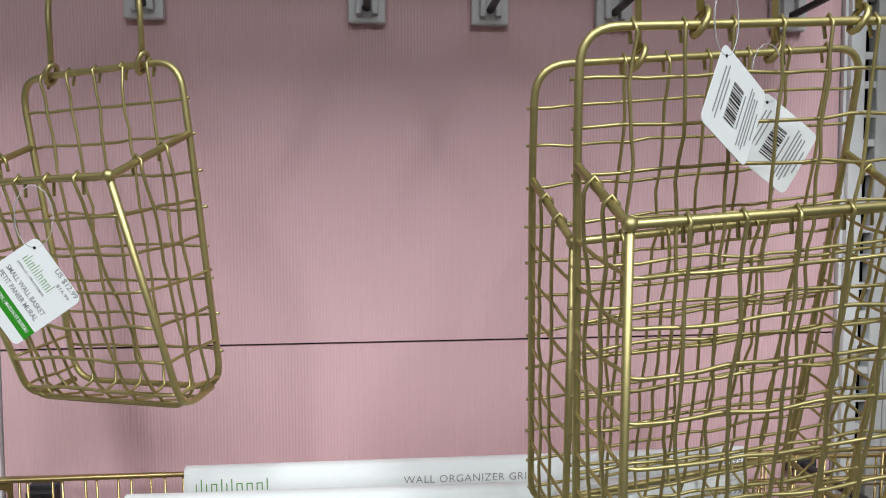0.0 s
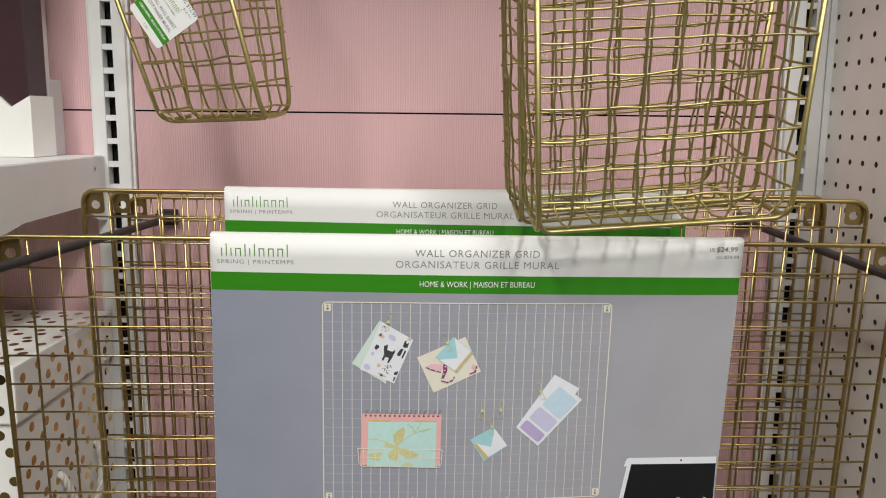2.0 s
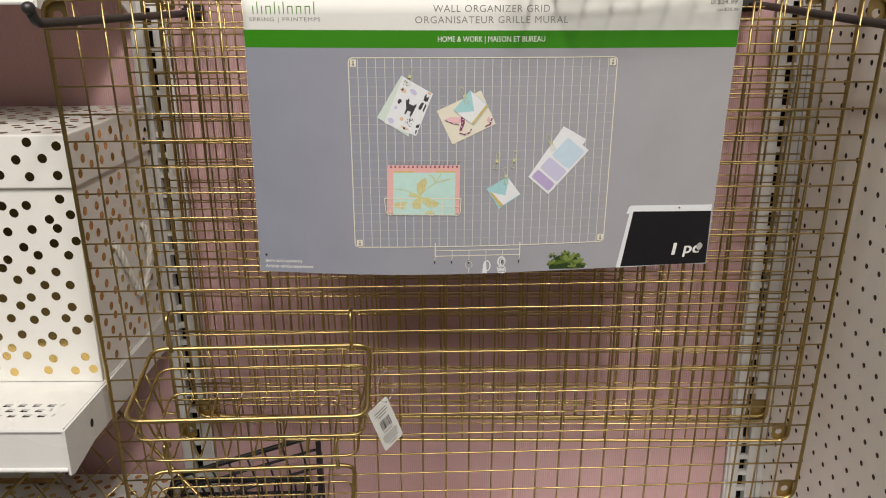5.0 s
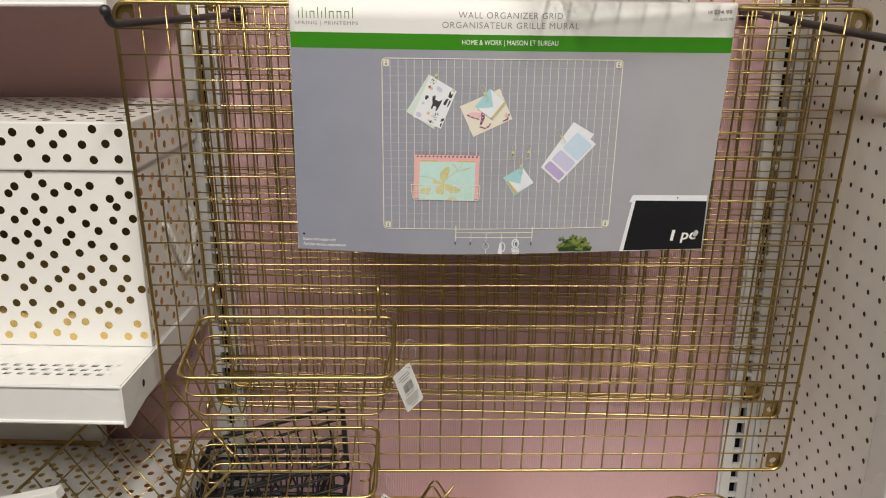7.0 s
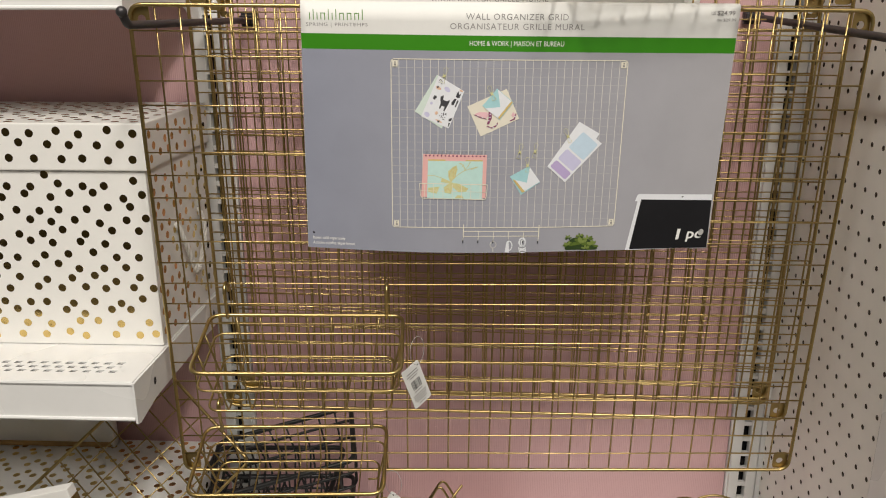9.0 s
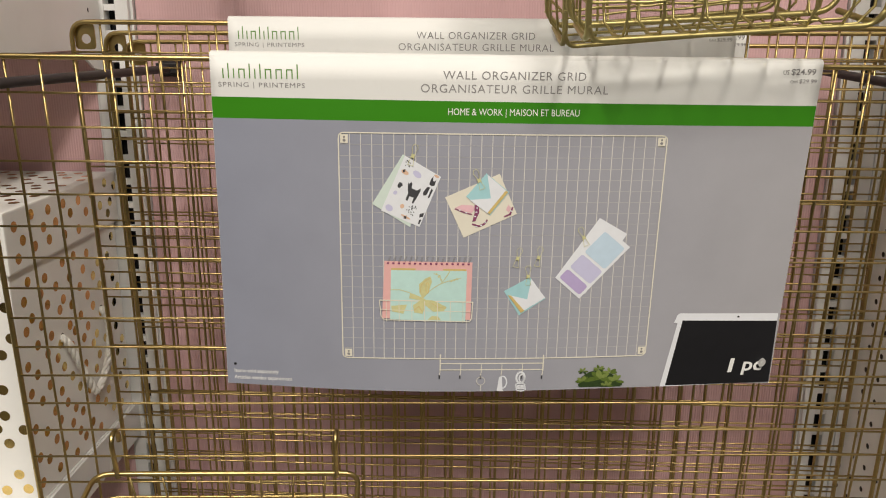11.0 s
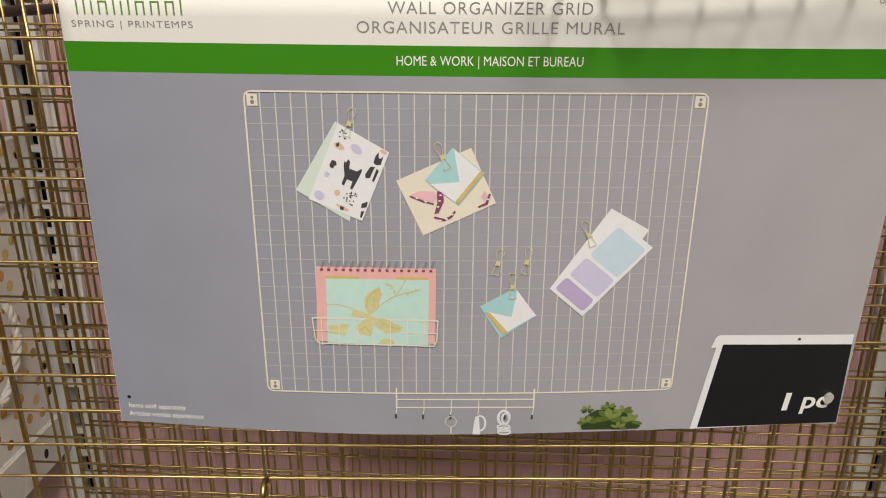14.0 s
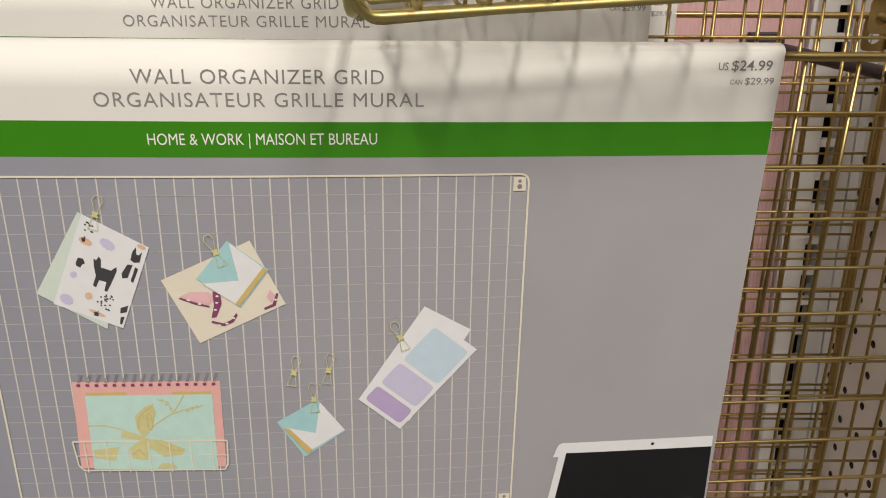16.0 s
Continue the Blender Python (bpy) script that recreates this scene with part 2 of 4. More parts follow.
def lettering(words, width, height, spacing=1.0, bold=0.0):
    """The outlines of words in the built-in font, as a mesh whose box runs from 0, 0 to width, height."""
    cu = bpy.data.curves.new("type", "FONT")
    cu.body, cu.space_character, cu.resolution_u, cu.offset = words, spacing, 3, bold
    ob = new("type", cu)
    dg = bpy.context.evaluated_depsgraph_get()
    me = bpy.data.meshes.new_from_object(ob.evaluated_get(dg))
    bpy.data.objects.remove(ob)
    bm = bmesh.new()
    bm.from_mesh(me)
    xs, ys = [v.co.x for v in bm.verts], [v.co.y for v in bm.verts]
    for v in bm.verts:
        v.co = Vector(((v.co.x - min(xs)) / (max(xs) - min(xs)) * width, 0, (v.co.y - min(ys)) / (max(ys) - min(ys)) * height))
    return bm


# ---- the store around ----
solid("floor", boxed(-3, 4, -3.2, 0.5, FLOOR - 0.1, FLOOR), FLOOR_TILE, "grey vinyl store floor", "floor", kind="structure")
solid("ceiling", boxed(-3, 4, -3.2, 0.5, TOP, TOP + 0.1), CEIL, "unseen dark grey ceiling boards over the aisle", "ceiling", kind="structure")
solid("wall_north", boxed(-3, 4, 0.4, 0.5, FLOOR, TOP), FAR_WALL, "plain grey wall behind the shelving", "wall", kind="structure")
solid("wall_south", boxed(-3, 4, -3.2, -3.1, FLOOR, TOP), FAR_WALL, "plain grey wall across the aisle", "wall", kind="structure")
solid("wall_west", boxed(-3.1, -3, -3.2, 0.5, FLOOR, TOP), FAR_WALL, "plain grey wall at the aisle end", "wall", kind="structure")
solid("wall_east", boxed(4, 4.1, -3.2, 0.5, FLOOR, TOP), FAR_WALL, "plain grey wall at the aisle end", "wall", kind="structure")
for lx, ly, wide, deep, watts in LAMPS:
    light = thing("ceiling_light", pose(lx, ly, TOP), "white strip light fixed to the ceiling", "light", "ceiling lights")
    a, b = wide / 2 + 0.02, deep / 2 + 0.02
    bm = boxed(-a - 0.015, -a, -b, b, -0.1, -0.002)
    box(bm, a, a + 0.015, -b, b, -0.1, -0.002)
    box(bm, -a, a, -b, -b + 0.015, -0.1, -0.002)
    box(bm, -a, a, b - 0.015, b, -0.1, -0.002)
    box(bm, -a, a, -b + 0.015, b - 0.015, -0.03, -0.002)
    part("housing", bm, WHITE_STEEL, light)


def ribbed_panel(name, x0, x1, z0, z1, label):
    """Pink panel with fine upright ribs."""
    bm = bmesh.new()
    pitch, y = 0.0027, 0.004
    cols, x, k = [], x0, 0
    while x < x1:
        cols.append((x, y - (0.00015 if k % 4 in (1, 2) else 0)))
        x += pitch / 4
        k += 1
    cols.append((x1, y))
    rows = [[bm.verts.new((a, b, z)) for a, b in cols] for z in (z0, z1)]
    for i in range(len(cols) - 1):
        bm.faces.new((rows[0][i], rows[0][i + 1], rows[1][i + 1], rows[1][i]))
    box(bm, x0, x1, y + 0.0006, y + 0.005, z0, z1)
    return solid(name, bm, PINK, label, "panel", "pink back panels", "structure")


SEAM = 1.196
for x0, x1 in ((-1.2, -0.0225), (0.0235, 0.7385)):
    ribbed_panel("back_panel", x0, x1, SEAM + 0.0012, 2.3, "pink ribbed plastic back panel")
    ribbed_panel("back_panel", x0, x1, FLOOR + 0.1, SEAM - 0.0006, "pink ribbed plastic back panel")
# Added black sheet: gives the seams between the panels their shade.
solid("shade_backing", boxed(-1.2, 0.8, 0.02, 0.03, FLOOR, 2.3), DARK, "added black sheet standing in for shade behind the seams", "board", kind="structure")


def upright(x):
    """Steel post with a row of slots one inch apart."""
    post = thing("upright_post", pose(x, 0, 0), "white slotted steel shelving upright between pink panels", "upright", "shelving uprights")
    lo, hi, pitch = FLOOR, 2.3, 0.0254
    bm = boxed(-0.0195, -0.0055, -0.006, 0.008, lo, hi, 0.0015)
    box(bm, 0.0055, 0.0195, -0.006, 0.008, lo, hi, 0.0015)
    box(bm, -0.0225, -0.0195, -0.001, 0.008, lo, hi)
    box(bm, 0.0195, 0.0225, -0.001, 0.008, lo, hi)
    z = 1.15 - 0.0254 * 60 + 0.0127
    while z < hi:
        if z > lo:
            box(bm, -0.0055, 0.0055, -0.0045, 0.002, z - 0.0031, z + 0.0031)
        z += pitch
    part("post", bm, WHITE_STEEL, post)
    # The post's shaded inside, coloured black.
    part("slot_channel", boxed(-0.0055, 0.0055, 0.012, 0.016, lo, hi), DARK, post, "black strip standing in for shade behind the slots")


upright(0.0)
upright(0.762)

# pegboard at the end of the bay, with its front post
peg = thing("pegboard_panel", pose(0.79, 0, 0), "white pegboard end panel with one inch hole spacing", "pegboard")
bm = bmesh.new()
P = 0.0254
y_rows = [0.004 - P * (k + 0.5) for k in range(-1, 12)]
z_rows = [0.2614 + P * k for k in range(56)]
RAD = 0.0031
for yc in y_rows:
    for zc in z_rows:
        ring = [bm.verts.new((0, yc + RAD * math.cos(a), zc + RAD * math.sin(a))) for a in (math.pi / 4 * k for k in range(8))]
        h = P / 2
        edge = [bm.verts.new((0, yc + a, zc + b)) for a, b in ((h, 0), (h, h), (0, h), (-h, h), (-h, 0), (-h, -h), (0, -h), (h, -h))]
        for k in range(8):
            j = (k + 1) % 8
            bm.faces.new((edge[k], edge[j], ring[j], ring[k]))
bmesh.ops.remove_doubles(bm, verts=bm.verts, dist=0.0003)
y_end, z_lo, z_hi = y_rows[-1] - P / 2, z_rows[0] - P / 2, z_rows[-1] + P / 2
box(bm, 0, 0.005, y_end, y_rows[0] + P / 2, FLOOR, z_lo)
box(bm, 0, 0.005, y_end, y_rows[0] + P / 2, z_hi, 2.3)
part("board", bm, PEG, peg)
# Hole walls get their own dark colour in place of shade.
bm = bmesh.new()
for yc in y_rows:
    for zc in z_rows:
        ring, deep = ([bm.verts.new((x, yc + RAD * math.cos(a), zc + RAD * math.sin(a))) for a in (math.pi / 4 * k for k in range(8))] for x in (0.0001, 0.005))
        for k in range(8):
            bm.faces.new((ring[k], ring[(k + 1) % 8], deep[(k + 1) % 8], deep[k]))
tagged(part("hole_lining", bm, HOLE, peg, "hole edges coloured dark brown for the shade inside"), kind="stuff")
# Added black sheet so the holes look deep and unlit.
part("backing", boxed(0.027, 0.032, y_end, 0.03, FLOOR, 2.3), DARK, peg, "added black sheet standing in for shade behind the holes")
part("front_post", boxed(-0.004, 0.03, y_end - 0.045, y_end, FLOOR, 2.3, 0.003), WHITE_STEEL, peg, "white steel post along the front edge")
part("rear_post", boxed(-0.0065, 0.0, -0.004, 0.02, FLOOR, 2.3), WHITE_STEEL, peg)

# ---- wire grids with their cards ----
GW, GH, COLS, ROWS = 0.742, 0.546, 30, 22
CW, CH = 0.436, 0.2545


def card_map(card_x, bow, wide=1.0):
    """Where a point of the card lies on its grid: a from the left edge, b down from the top, lift off the surface."""
    def at(a, b, lift):
        u, v = a / CW, b / CH
        y = -0.0062 - bow * math.sin(math.pi * min(max(u, 0), 1)) * (0.35 + 0.65 * v)
        y += 0.0006 * noise.noise((u * 2.6, v * 1.6, 2.0)) - lift
        return Vector((card_x + a * wide, y, 0.003 - b + 0.002 * math.sin(math.pi * u) * -v))
    return at


def sheet(at, a0, a1, b0, b1, lift, nx=28, ny=10, thick=0.0):
    bm = bmesh.new()
    g = [[bm.verts.new(at(a0 + (a1 - a0) * i / nx, b0 + (b1 - b0) * j / ny, lift)) for i in range(nx + 1)] for j in range(ny + 1)]
    for j in range(ny):
        for i in range(nx):
            bm.faces.new((g[j][i], g[j + 1][i], g[j + 1][i + 1], g[j][i + 1]))
    if thick:
        k = [[bm.verts.new(v.co + Vector((0, thick, 0))) for v in row] for row in g]
        for j in range(ny):
            for i in range(nx):
                bm.faces.new((k[j][i], k[j][i + 1], k[j + 1][i + 1], k[j + 1][i]))
        for j in range(ny):
            for i in (0, nx):
                bm.faces.new((g[j][i], g[j + 1][i], k[j + 1][i], k[j][i]))
        for i in range(nx):
            for j in (0, ny):
                bm.faces.new((g[j][i], g[j][i + 1], k[j][i + 1], k[j][i]))
    return bm


def card_edges(u, v):
    """A point of the trimmed card from shares of its width and height: its lower edge ripples a little."""
    left, right = 0.002 - 0.0045 * v, 0.4365 - 0.0025 * v
    low = 0.2549 + 0.0015 * math.sin(1.9 * math.pi * u) - 0.0016 * math.exp(-((u - 0.92) / 0.03) ** 2)
    return left + (right - left) * u, v * low


def flat_shape(at, outline, lift, bm=None):
    """A printed shape: outline in a, b."""
    bm = bm or bmesh.new()
    f = bm.faces.new([bm.verts.new(at(a, b, lift)) for a, b in outline])
    f.normal_update()
    if f.normal.y > 0:
        f.normal_flip()
    return bm


def print_words(at, words, a, b, width, height, lift, material, parent, spacing=1.0, name="lettering", bold=0.008):
    """Words whose lower left corner is at a, b on the card."""
    bm = lettering(words, width, height, spacing, bold)
    for v in bm.verts:
        v.co = at(a + v.co.x, b - v.co.z, lift)
    return part(name, bm, material, parent)


def brand_mark(at, a, b, width, height, lift, parent):
    """The maker's mark as a row of plain thin bars in its green."""
    bm = bmesh.new()
    n, t = 15, width * 0.008
    for k in range(n):
        x, tall = a + width * k / (n - 1), height * (1.0 if k in (1, 5, 7, 14) else 0.66)
        flat_shape(at, [(x - t, b), (x + t, b), (x + t, b - tall), (x - t, b - tall)], lift, bm)
    for k in (3, 8, 10, 12):
        x, w = a + width * k / (n - 1), width / (n - 1)
        flat_shape(at, [(x, b - height * 0.66 + t * 2), (x + w, b - height * 0.66 + t * 2), (x + w, b - height * 0.66), (x, b - height * 0.66)], lift, bm)
    mark = part("brand_mark", bm, LEAF_GREEN, parent)
    tagged(mark, kind="stuff")
    return mark


def turned(cx, cy, w, h, degrees):
    c, s = math.cos(radians(degrees)), math.sin(radians(degrees))
    return [(cx + u * w / 2 * c - v * h / 2 * s, cy + u * w / 2 * s + v * h / 2 * c) for u, v in ((-1, -1), (1, -1), (1, 1), (-1, 1))]


def inside(quad, u, v):
    """A point of a four-sided shape from its first corner."""
    (ax, ay), (bx, by), (cx, cy), (dx, dy) = quad
    return (ax * (1 - u) * (1 - v) + bx * u * (1 - v) + cx * u * v + dx * (1 - u) * v, ay * (1 - u) * (1 - v) + by * u * (1 - v) + cy * u * v + dy * (1 - u) * v)


def patch(quad, u0, u1, v0, v1):
    return [inside(quad, u, v) for u, v in ((u0, v0), (u1, v0), (u1, v1), (u0, v1))]


def card(grid, card_x, bow, photo, wide=1.0):
    """Folded header card over the top wire, with its print."""
    at = card_map(card_x, bow, wide)
    m = grid.matrix_world
    c = thing("header_card", m.copy(), "white, green and grey printed card folded over a wire grid", "card", "header cards")
    trim = lambda u, v, lift: at(*card_edges(u, v), lift)
    band = lambda u, v, lift: at(card_edges(u, 0.14)[0], 0.0284 + 0.0017 * u + 0.0150 * v, lift)
    field = lambda u, v, lift: at(card_edges(u, 0.17 + 0.83 * v)[0], (0.0434 + 0.0017 * u) * (1 - v) + card_edges(u, 1)[1] * v, lift)
    part("front_sheet", sheet(trim, 0, 1, 0, 1, 0, 48, 16, 0.0005), PAPER, c, smooth=True)
    bm = bmesh.new()
    g = []
    for k in range(7):
        t = math.pi * k / 6
        g.append([bm.verts.new(trim(i / 20, 0, 0) + Vector((0, 0.0062 * (1 - math.cos(t)), 0.0028 * math.sin(t)))) for i in range(21)])
    for k in range(6):
        for i in range(20):
            bm.faces.new((g[k][i], g[k + 1][i], g[k + 1][i + 1], g[k][i + 1]))
    part("fold", bm, PAPER, c, smooth=True)
    back = lambda a, b, lift: Vector((card_x + a * wide + 0.004, 0.0075 + 0.05 * b * 0.1, 0.003 - b))
    part("back_sheet", sheet(back, 0, CW, 0, CH, 0, 6, 4, 0.0005), PAPER, c)
    L = 0.00015
    part("green_band", sheet(band, 0.0005, 0.9995, 0, 1, L, 48, 2), GREEN, c, "green printed band", smooth=True)
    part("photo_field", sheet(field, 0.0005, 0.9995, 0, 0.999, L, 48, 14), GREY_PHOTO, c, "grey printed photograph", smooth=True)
    brand_mark(at, 0.0108, 0.0155, 0.052, 0.0102, L, c)
    print_words(at, "SPRING | PRINTEMPS", 0.0070, 0.0225, 0.0608, 0.0043, L, TYPE_GREY, c, 1.15, bold=0.0)
    print_words(at, "WALL ORGANIZER GRID", 0.1650, 0.0139, 0.1012, 0.0058, L, TYPE_GREY, c, 1.1, bold=-0.003)
    print_words(at, "ORGANISATEUR GRILLE MURAL", 0.1494, 0.0232, 0.1333, 0.0058, L, TYPE_GREY, c, 1.1, bold=-0.003)
    print_words(at, "HOME & WORK | MAISON ET BUREAU", 0.1690, 0.0404, 0.0941, 0.0064, L * 2, TYPE_WHITE, c, bold=0.0)
    print_words(at, "US", 0.4078, 0.0080, 0.0043, 0.0033, L, TYPE_GREY, c)
    print_words(at, "$24.99", 0.4136, 0.0088, 0.0180, 0.0050, L, TYPE_GREY, c, bold=0.008)
    print_words(at, "CAN", 0.4138, 0.0140, 0.0054, 0.0021, L, TYPE_GREY, c)
    print_words(at, "$29.99", 0.4204, 0.0145, 0.0129, 0.0034, L, TYPE_GREY, c, bold=0.008)
    if not photo:
        return c
    # the pictured wire grid, a little lower at its left foot
    x0, x1, t0, t1 = 0.0904, 0.3288, 0.0522, 0.2268
    cols, rows, L2 = 30, 21, L * 2
    foot = lambda x: t1 + 0.0014 - 0.0028 * (x - x0) / (x1 - x0)
    for k in range(1, cols):
        x, w = x0 + (x1 - x0) * k / cols, 0.00030
        part("pictured_upright_wire", sheet(at, x - w, x + w, t0, foot(x), L + 0.00006, 1, 18), WIRE_PRINT, c)
    for k in range(1, rows):
        z, w = t0 + (t1 - t0) * k / rows, 0.00017
        slope = lambda a, b, lift: at(a, b + (foot(a) - t1) * (b - t0) / (t1 - t0), lift)
        part("pictured_level_wire", sheet(slope, x0, x1, z - w, z + w, L + 0.00009, 48, 1), WIRE_DIM, c)
    bm = bmesh.new()
    ring = fillet([(x0, 0, t0), (x1, 0, t0), (x1 - 0.0006, 0, foot(x1)), (x0 - 0.0004, 0, foot(x0))], 0.004, 4, True)
    fine = []
    for i, p in enumerate(ring):
        q = ring[(i + 1) % len(ring)]
        steps = max(1, round((q - p).length / 0.015))
        fine += [p.lerp(q, k / steps) for k in range(steps)]
    mid = Vector(((x0 + x1) / 2, 0, (t0 + t1) / 2))
    for i, p in enumerate(fine):
        q = fine[(i + 1) % len(fine)]
        n = (q - p).normalized().cross(Vector((0, 1, 0))) * 0.00045
        flat_shape(at, [(v.x, v.z) for v in (p - n, q - n, q + n, p + n)], L2 * 1.8, bm)
    part("pictured_frame", bm, CREAM, c)
    bm, bm2 = bmesh.new(), bmesh.new()
    for a, b in ((x0 + 0.0013, t0 + 0.0013), (x1 - 0.0068, t0 + 0.0013), (x0 + 0.0013, foot(x0) - 0.0075), (x1 - 0.0068, foot(x1) - 0.0075)):
        flat_shape(at, [(a, b), (a + 0.0055, b), (a + 0.0055, b + 0.0062), (a, b + 0.0062)], L2 * 2, bm)
        flat_shape(at, disc(a + 0.0028, b + 0.0042, 0.0011), L2 * 2.4, bm2)
        flat_shape(at, disc(a + 0.0028, b + 0.0018, 0.0008), L2 * 2.4, bm2)
    tagged(part("pictured_corner_tab_pattern", bm, CREAM, c), kind="stuff")
    tagged(part("pictured_keyhole_pattern", bm2, TYPE_GREY, c), kind="stuff")
    U = 0.0005

    def shape(name, outline, material, step):
        part(name, flat_shape(at, outline, U + step * 0.00010), material, c)

    def curved(name, quad, material, step):
        part(name, sheet(lambda a, b, lift: at(*inside(quad, a, b), lift), 0, 1, 0, 1, U + step * 0.00010, 10, 6), material, c)

    def many(name, outlines, material, step):
        bm = bmesh.new()
        for o in outlines:
            flat_shape(at, o, U + step * 0.00010, bm)
        tagged(part(name, bm, material, c), kind="stuff")

    rnd = random.Random(4)
    # papers with animal-coloured blots
    shape("pictured_mint_sheet", [(0.1367, 0.0673), (0.1500, 0.0760), (0.1423, 0.1217), (0.1141, 0.1044)], PALE_MINT, 0)
    dog = [(0.1382, 0.0682), (0.1645, 0.0834), (0.1491, 0.1213), (0.1206, 0.1093)]
    shape("pictured_white_sheet", dog, ICE, 1)
    many("pictured_black_print", [
        [inside(dog, u, v) for u, v in ((0.36, 0.44), (0.33, 0.37), (0.37, 0.38), (0.39, 0.33), (0.43, 0.35), (0.46, 0.43), (0.6, 0.42), (0.66, 0.36), (0.68, 0.4), (0.66, 0.56), (0.64, 0.66), (0.6, 0.66), (0.59, 0.56), (0.49, 0.57), (0.48, 0.66), (0.43, 0.65), (0.43, 0.54))],
        [inside(dog, u, v) for u, v in ((0.8, 0.13), (0.83, 0.06), (0.86, 0.13), (0.9, 0.13), (0.93, 0.08), (0.94, 0.2), (0.87, 0.23), (0.81, 0.22))],
        [inside(dog, u, v) for u, v in ((0.79, 0.28), (0.86, 0.26), (0.85, 0.42), (0.78, 0.45), (0.75, 0.4))],
        [inside(dog, u, v) for u, v in ((0.9, 0.27), (0.95, 0.28), (0.94, 0.45), (0.9, 0.44))],
        [inside(dog, u, v) for u, v in ((0.88, 0.78), (0.97, 0.72), (0.98, 0.8), (0.9, 0.84))],
        [inside(dog, u, v) for u, v in ((0.92, 0.88), (0.97, 0.86), (0.97, 0.96), (0.94, 0.96))],
        [inside(dog, u, v) for u, v in ((0.12, 0.49), (0.13, 0.43), (0.2, 0.42), (0.24, 0.46), (0.21, 0.48), (0.2, 0.52), (0.14, 0.52))],
        [inside(dog, u, v) for u, v in ((0.09, 0.22), (0.14, 0.19), (0.16, 0.24), (0.12, 0.26))],
        [inside(dog, u, v) for u, v in ((0.55, 0.93), (0.61, 0.9), (0.63, 0.96), (0.57, 0.97))]], CHARCOAL, 2)
    many("pictured_speckle_print", [disc(*inside(dog, u, v), 0.00045, n=6) for u, v in [(0.08 + 0.14 * rnd.random(), 0.04 + 0.1 * rnd.random()) for _ in range(9)] + [(0.55 + 0.2 * rnd.random(), 0.68 + 0.2 * rnd.random()) for _ in range(22)]], CHARCOAL, 2)
    many("pictured_peach_print", [disc(*inside(dog, u, v), a, b, 9, 0.5) for u, v, a, b in ((0.16, 0.24, 0.0030, 0.0016), (0.9, 0.03, 0.002, 0.001), (0.6, 0.93, 0.004, 0.0009), (0.42, 0.78, 0.0016, 0.0018))], PEACH, 2)
    many("pictured_lilac_print", [disc(*inside(dog, u, v), a, b, 10, 0.7) for u, v, a, b in ((0.45, 0.17, 0.0036, 0.0022), (0.15, 0.9, 0.003, 0.0024), (0.14, 0.62, 0.0014, 0.0016))], LILAC, 2)
    # butterfly card and envelope
    fly = [(0.1678, 0.0986), (0.2074, 0.0806), (0.2213, 0.1106), (0.1821, 0.1292)]
    shape("pictured_cream_card", fly, CREAM, 0)
    many("pictured_rose_wing", [[inside(fly, u, v) for u, v in q] for q in (((0.08, 0.3), (0.2, 0.3), (0.36, 0.4), (0.4, 0.5), (0.3, 0.56), (0.2, 0.46)), ((0.86, 0.8), (0.93, 0.72), (0.95, 0.82), (0.88, 0.9)))], ROSE, 1)
    many("pictured_plum_edge", [[inside(fly, u, v) for u, v in q] for q in (((0.4, 0.42), (0.47, 0.46), (0.42, 0.62), (0.3, 0.76), (0.25, 0.74), (0.34, 0.6)), ((0.08, 0.31), (0.2, 0.47), (0.3, 0.58), (0.29, 0.6), (0.18, 0.49), (0.06, 0.32)), ((0.24, 0.78), (0.33, 0.88), (0.42, 0.88), (0.5, 0.82), (0.5, 0.86), (0.43, 0.92), (0.32, 0.92), (0.22, 0.8)), ((0.78, 0.92), (0.88, 0.92), (0.97, 0.8), (0.99, 0.82), (0.9, 0.96), (0.78, 0.95)))], PLUM, 2)
    many("pictured_pale_print", [disc(*inside(fly, u, v), 0.0008, 0.0005, 7) for u, v in ((0.42, 0.5), (0.38, 0.58), (0.33, 0.66), (0.28, 0.88), (0.36, 0.9), (0.45, 0.87), (0.14, 0.39), (0.22, 0.5), (0.93, 0.88))], ICE, 3)
    env = [(0.1832, 0.0978), (0.1977, 0.0804), (0.2148, 0.0942), (0.2013, 0.1117)]
    shape("pictured_aqua_envelope", env, AQUA, 3)
    shape("pictured_white_envelope", [(0.1857, 0.1002), (0.2015, 0.0989), (0.1984, 0.0812), (0.2124, 0.0930), (0.1996, 0.1103)], ICE, 4)
    shape("pictured_ochre_stripe", [(0.2124, 0.0928), (0.2141, 0.0941), (0.2010, 0.1110), (0.1994, 0.1096)], OCHRE, 5)
    # long planner cards
    shape("pictured_back_planner_card", [(0.2836, 0.1134), (0.3053, 0.1258), (0.2766, 0.1731), (0.2534, 0.1591)], ICE, 0)
    plan = [(0.2888, 0.1199), (0.3083, 0.1361), (0.2722, 0.1771), (0.2526, 0.1600)]
    shape("pictured_front_planner_card", plan, ICE, 1)
    for nm, v0, v1, mat in (("pictured_blue_field", 0.06, 0.46, SKY), ("pictured_lilac_field", 0.5, 0.75, LILAC), ("pictured_violet_field", 0.79, 0.96, VIOLET)):
        q = [Vector((x, 0, z)) for x, z in patch(plan, 0.08, 0.92, v0, v1)]
        shape(nm, [(p.x, p.z) for p in fillet(q, 0.0022, 3, True)], mat, 2)
    # spiral notebook in its wire pocket
    curved("pictured_salmon_pad", [(0.1228, 0.1481), (0.1893, 0.1483), (0.1888, 0.1946), (0.1208, 0.1944)], SALMON, 0)
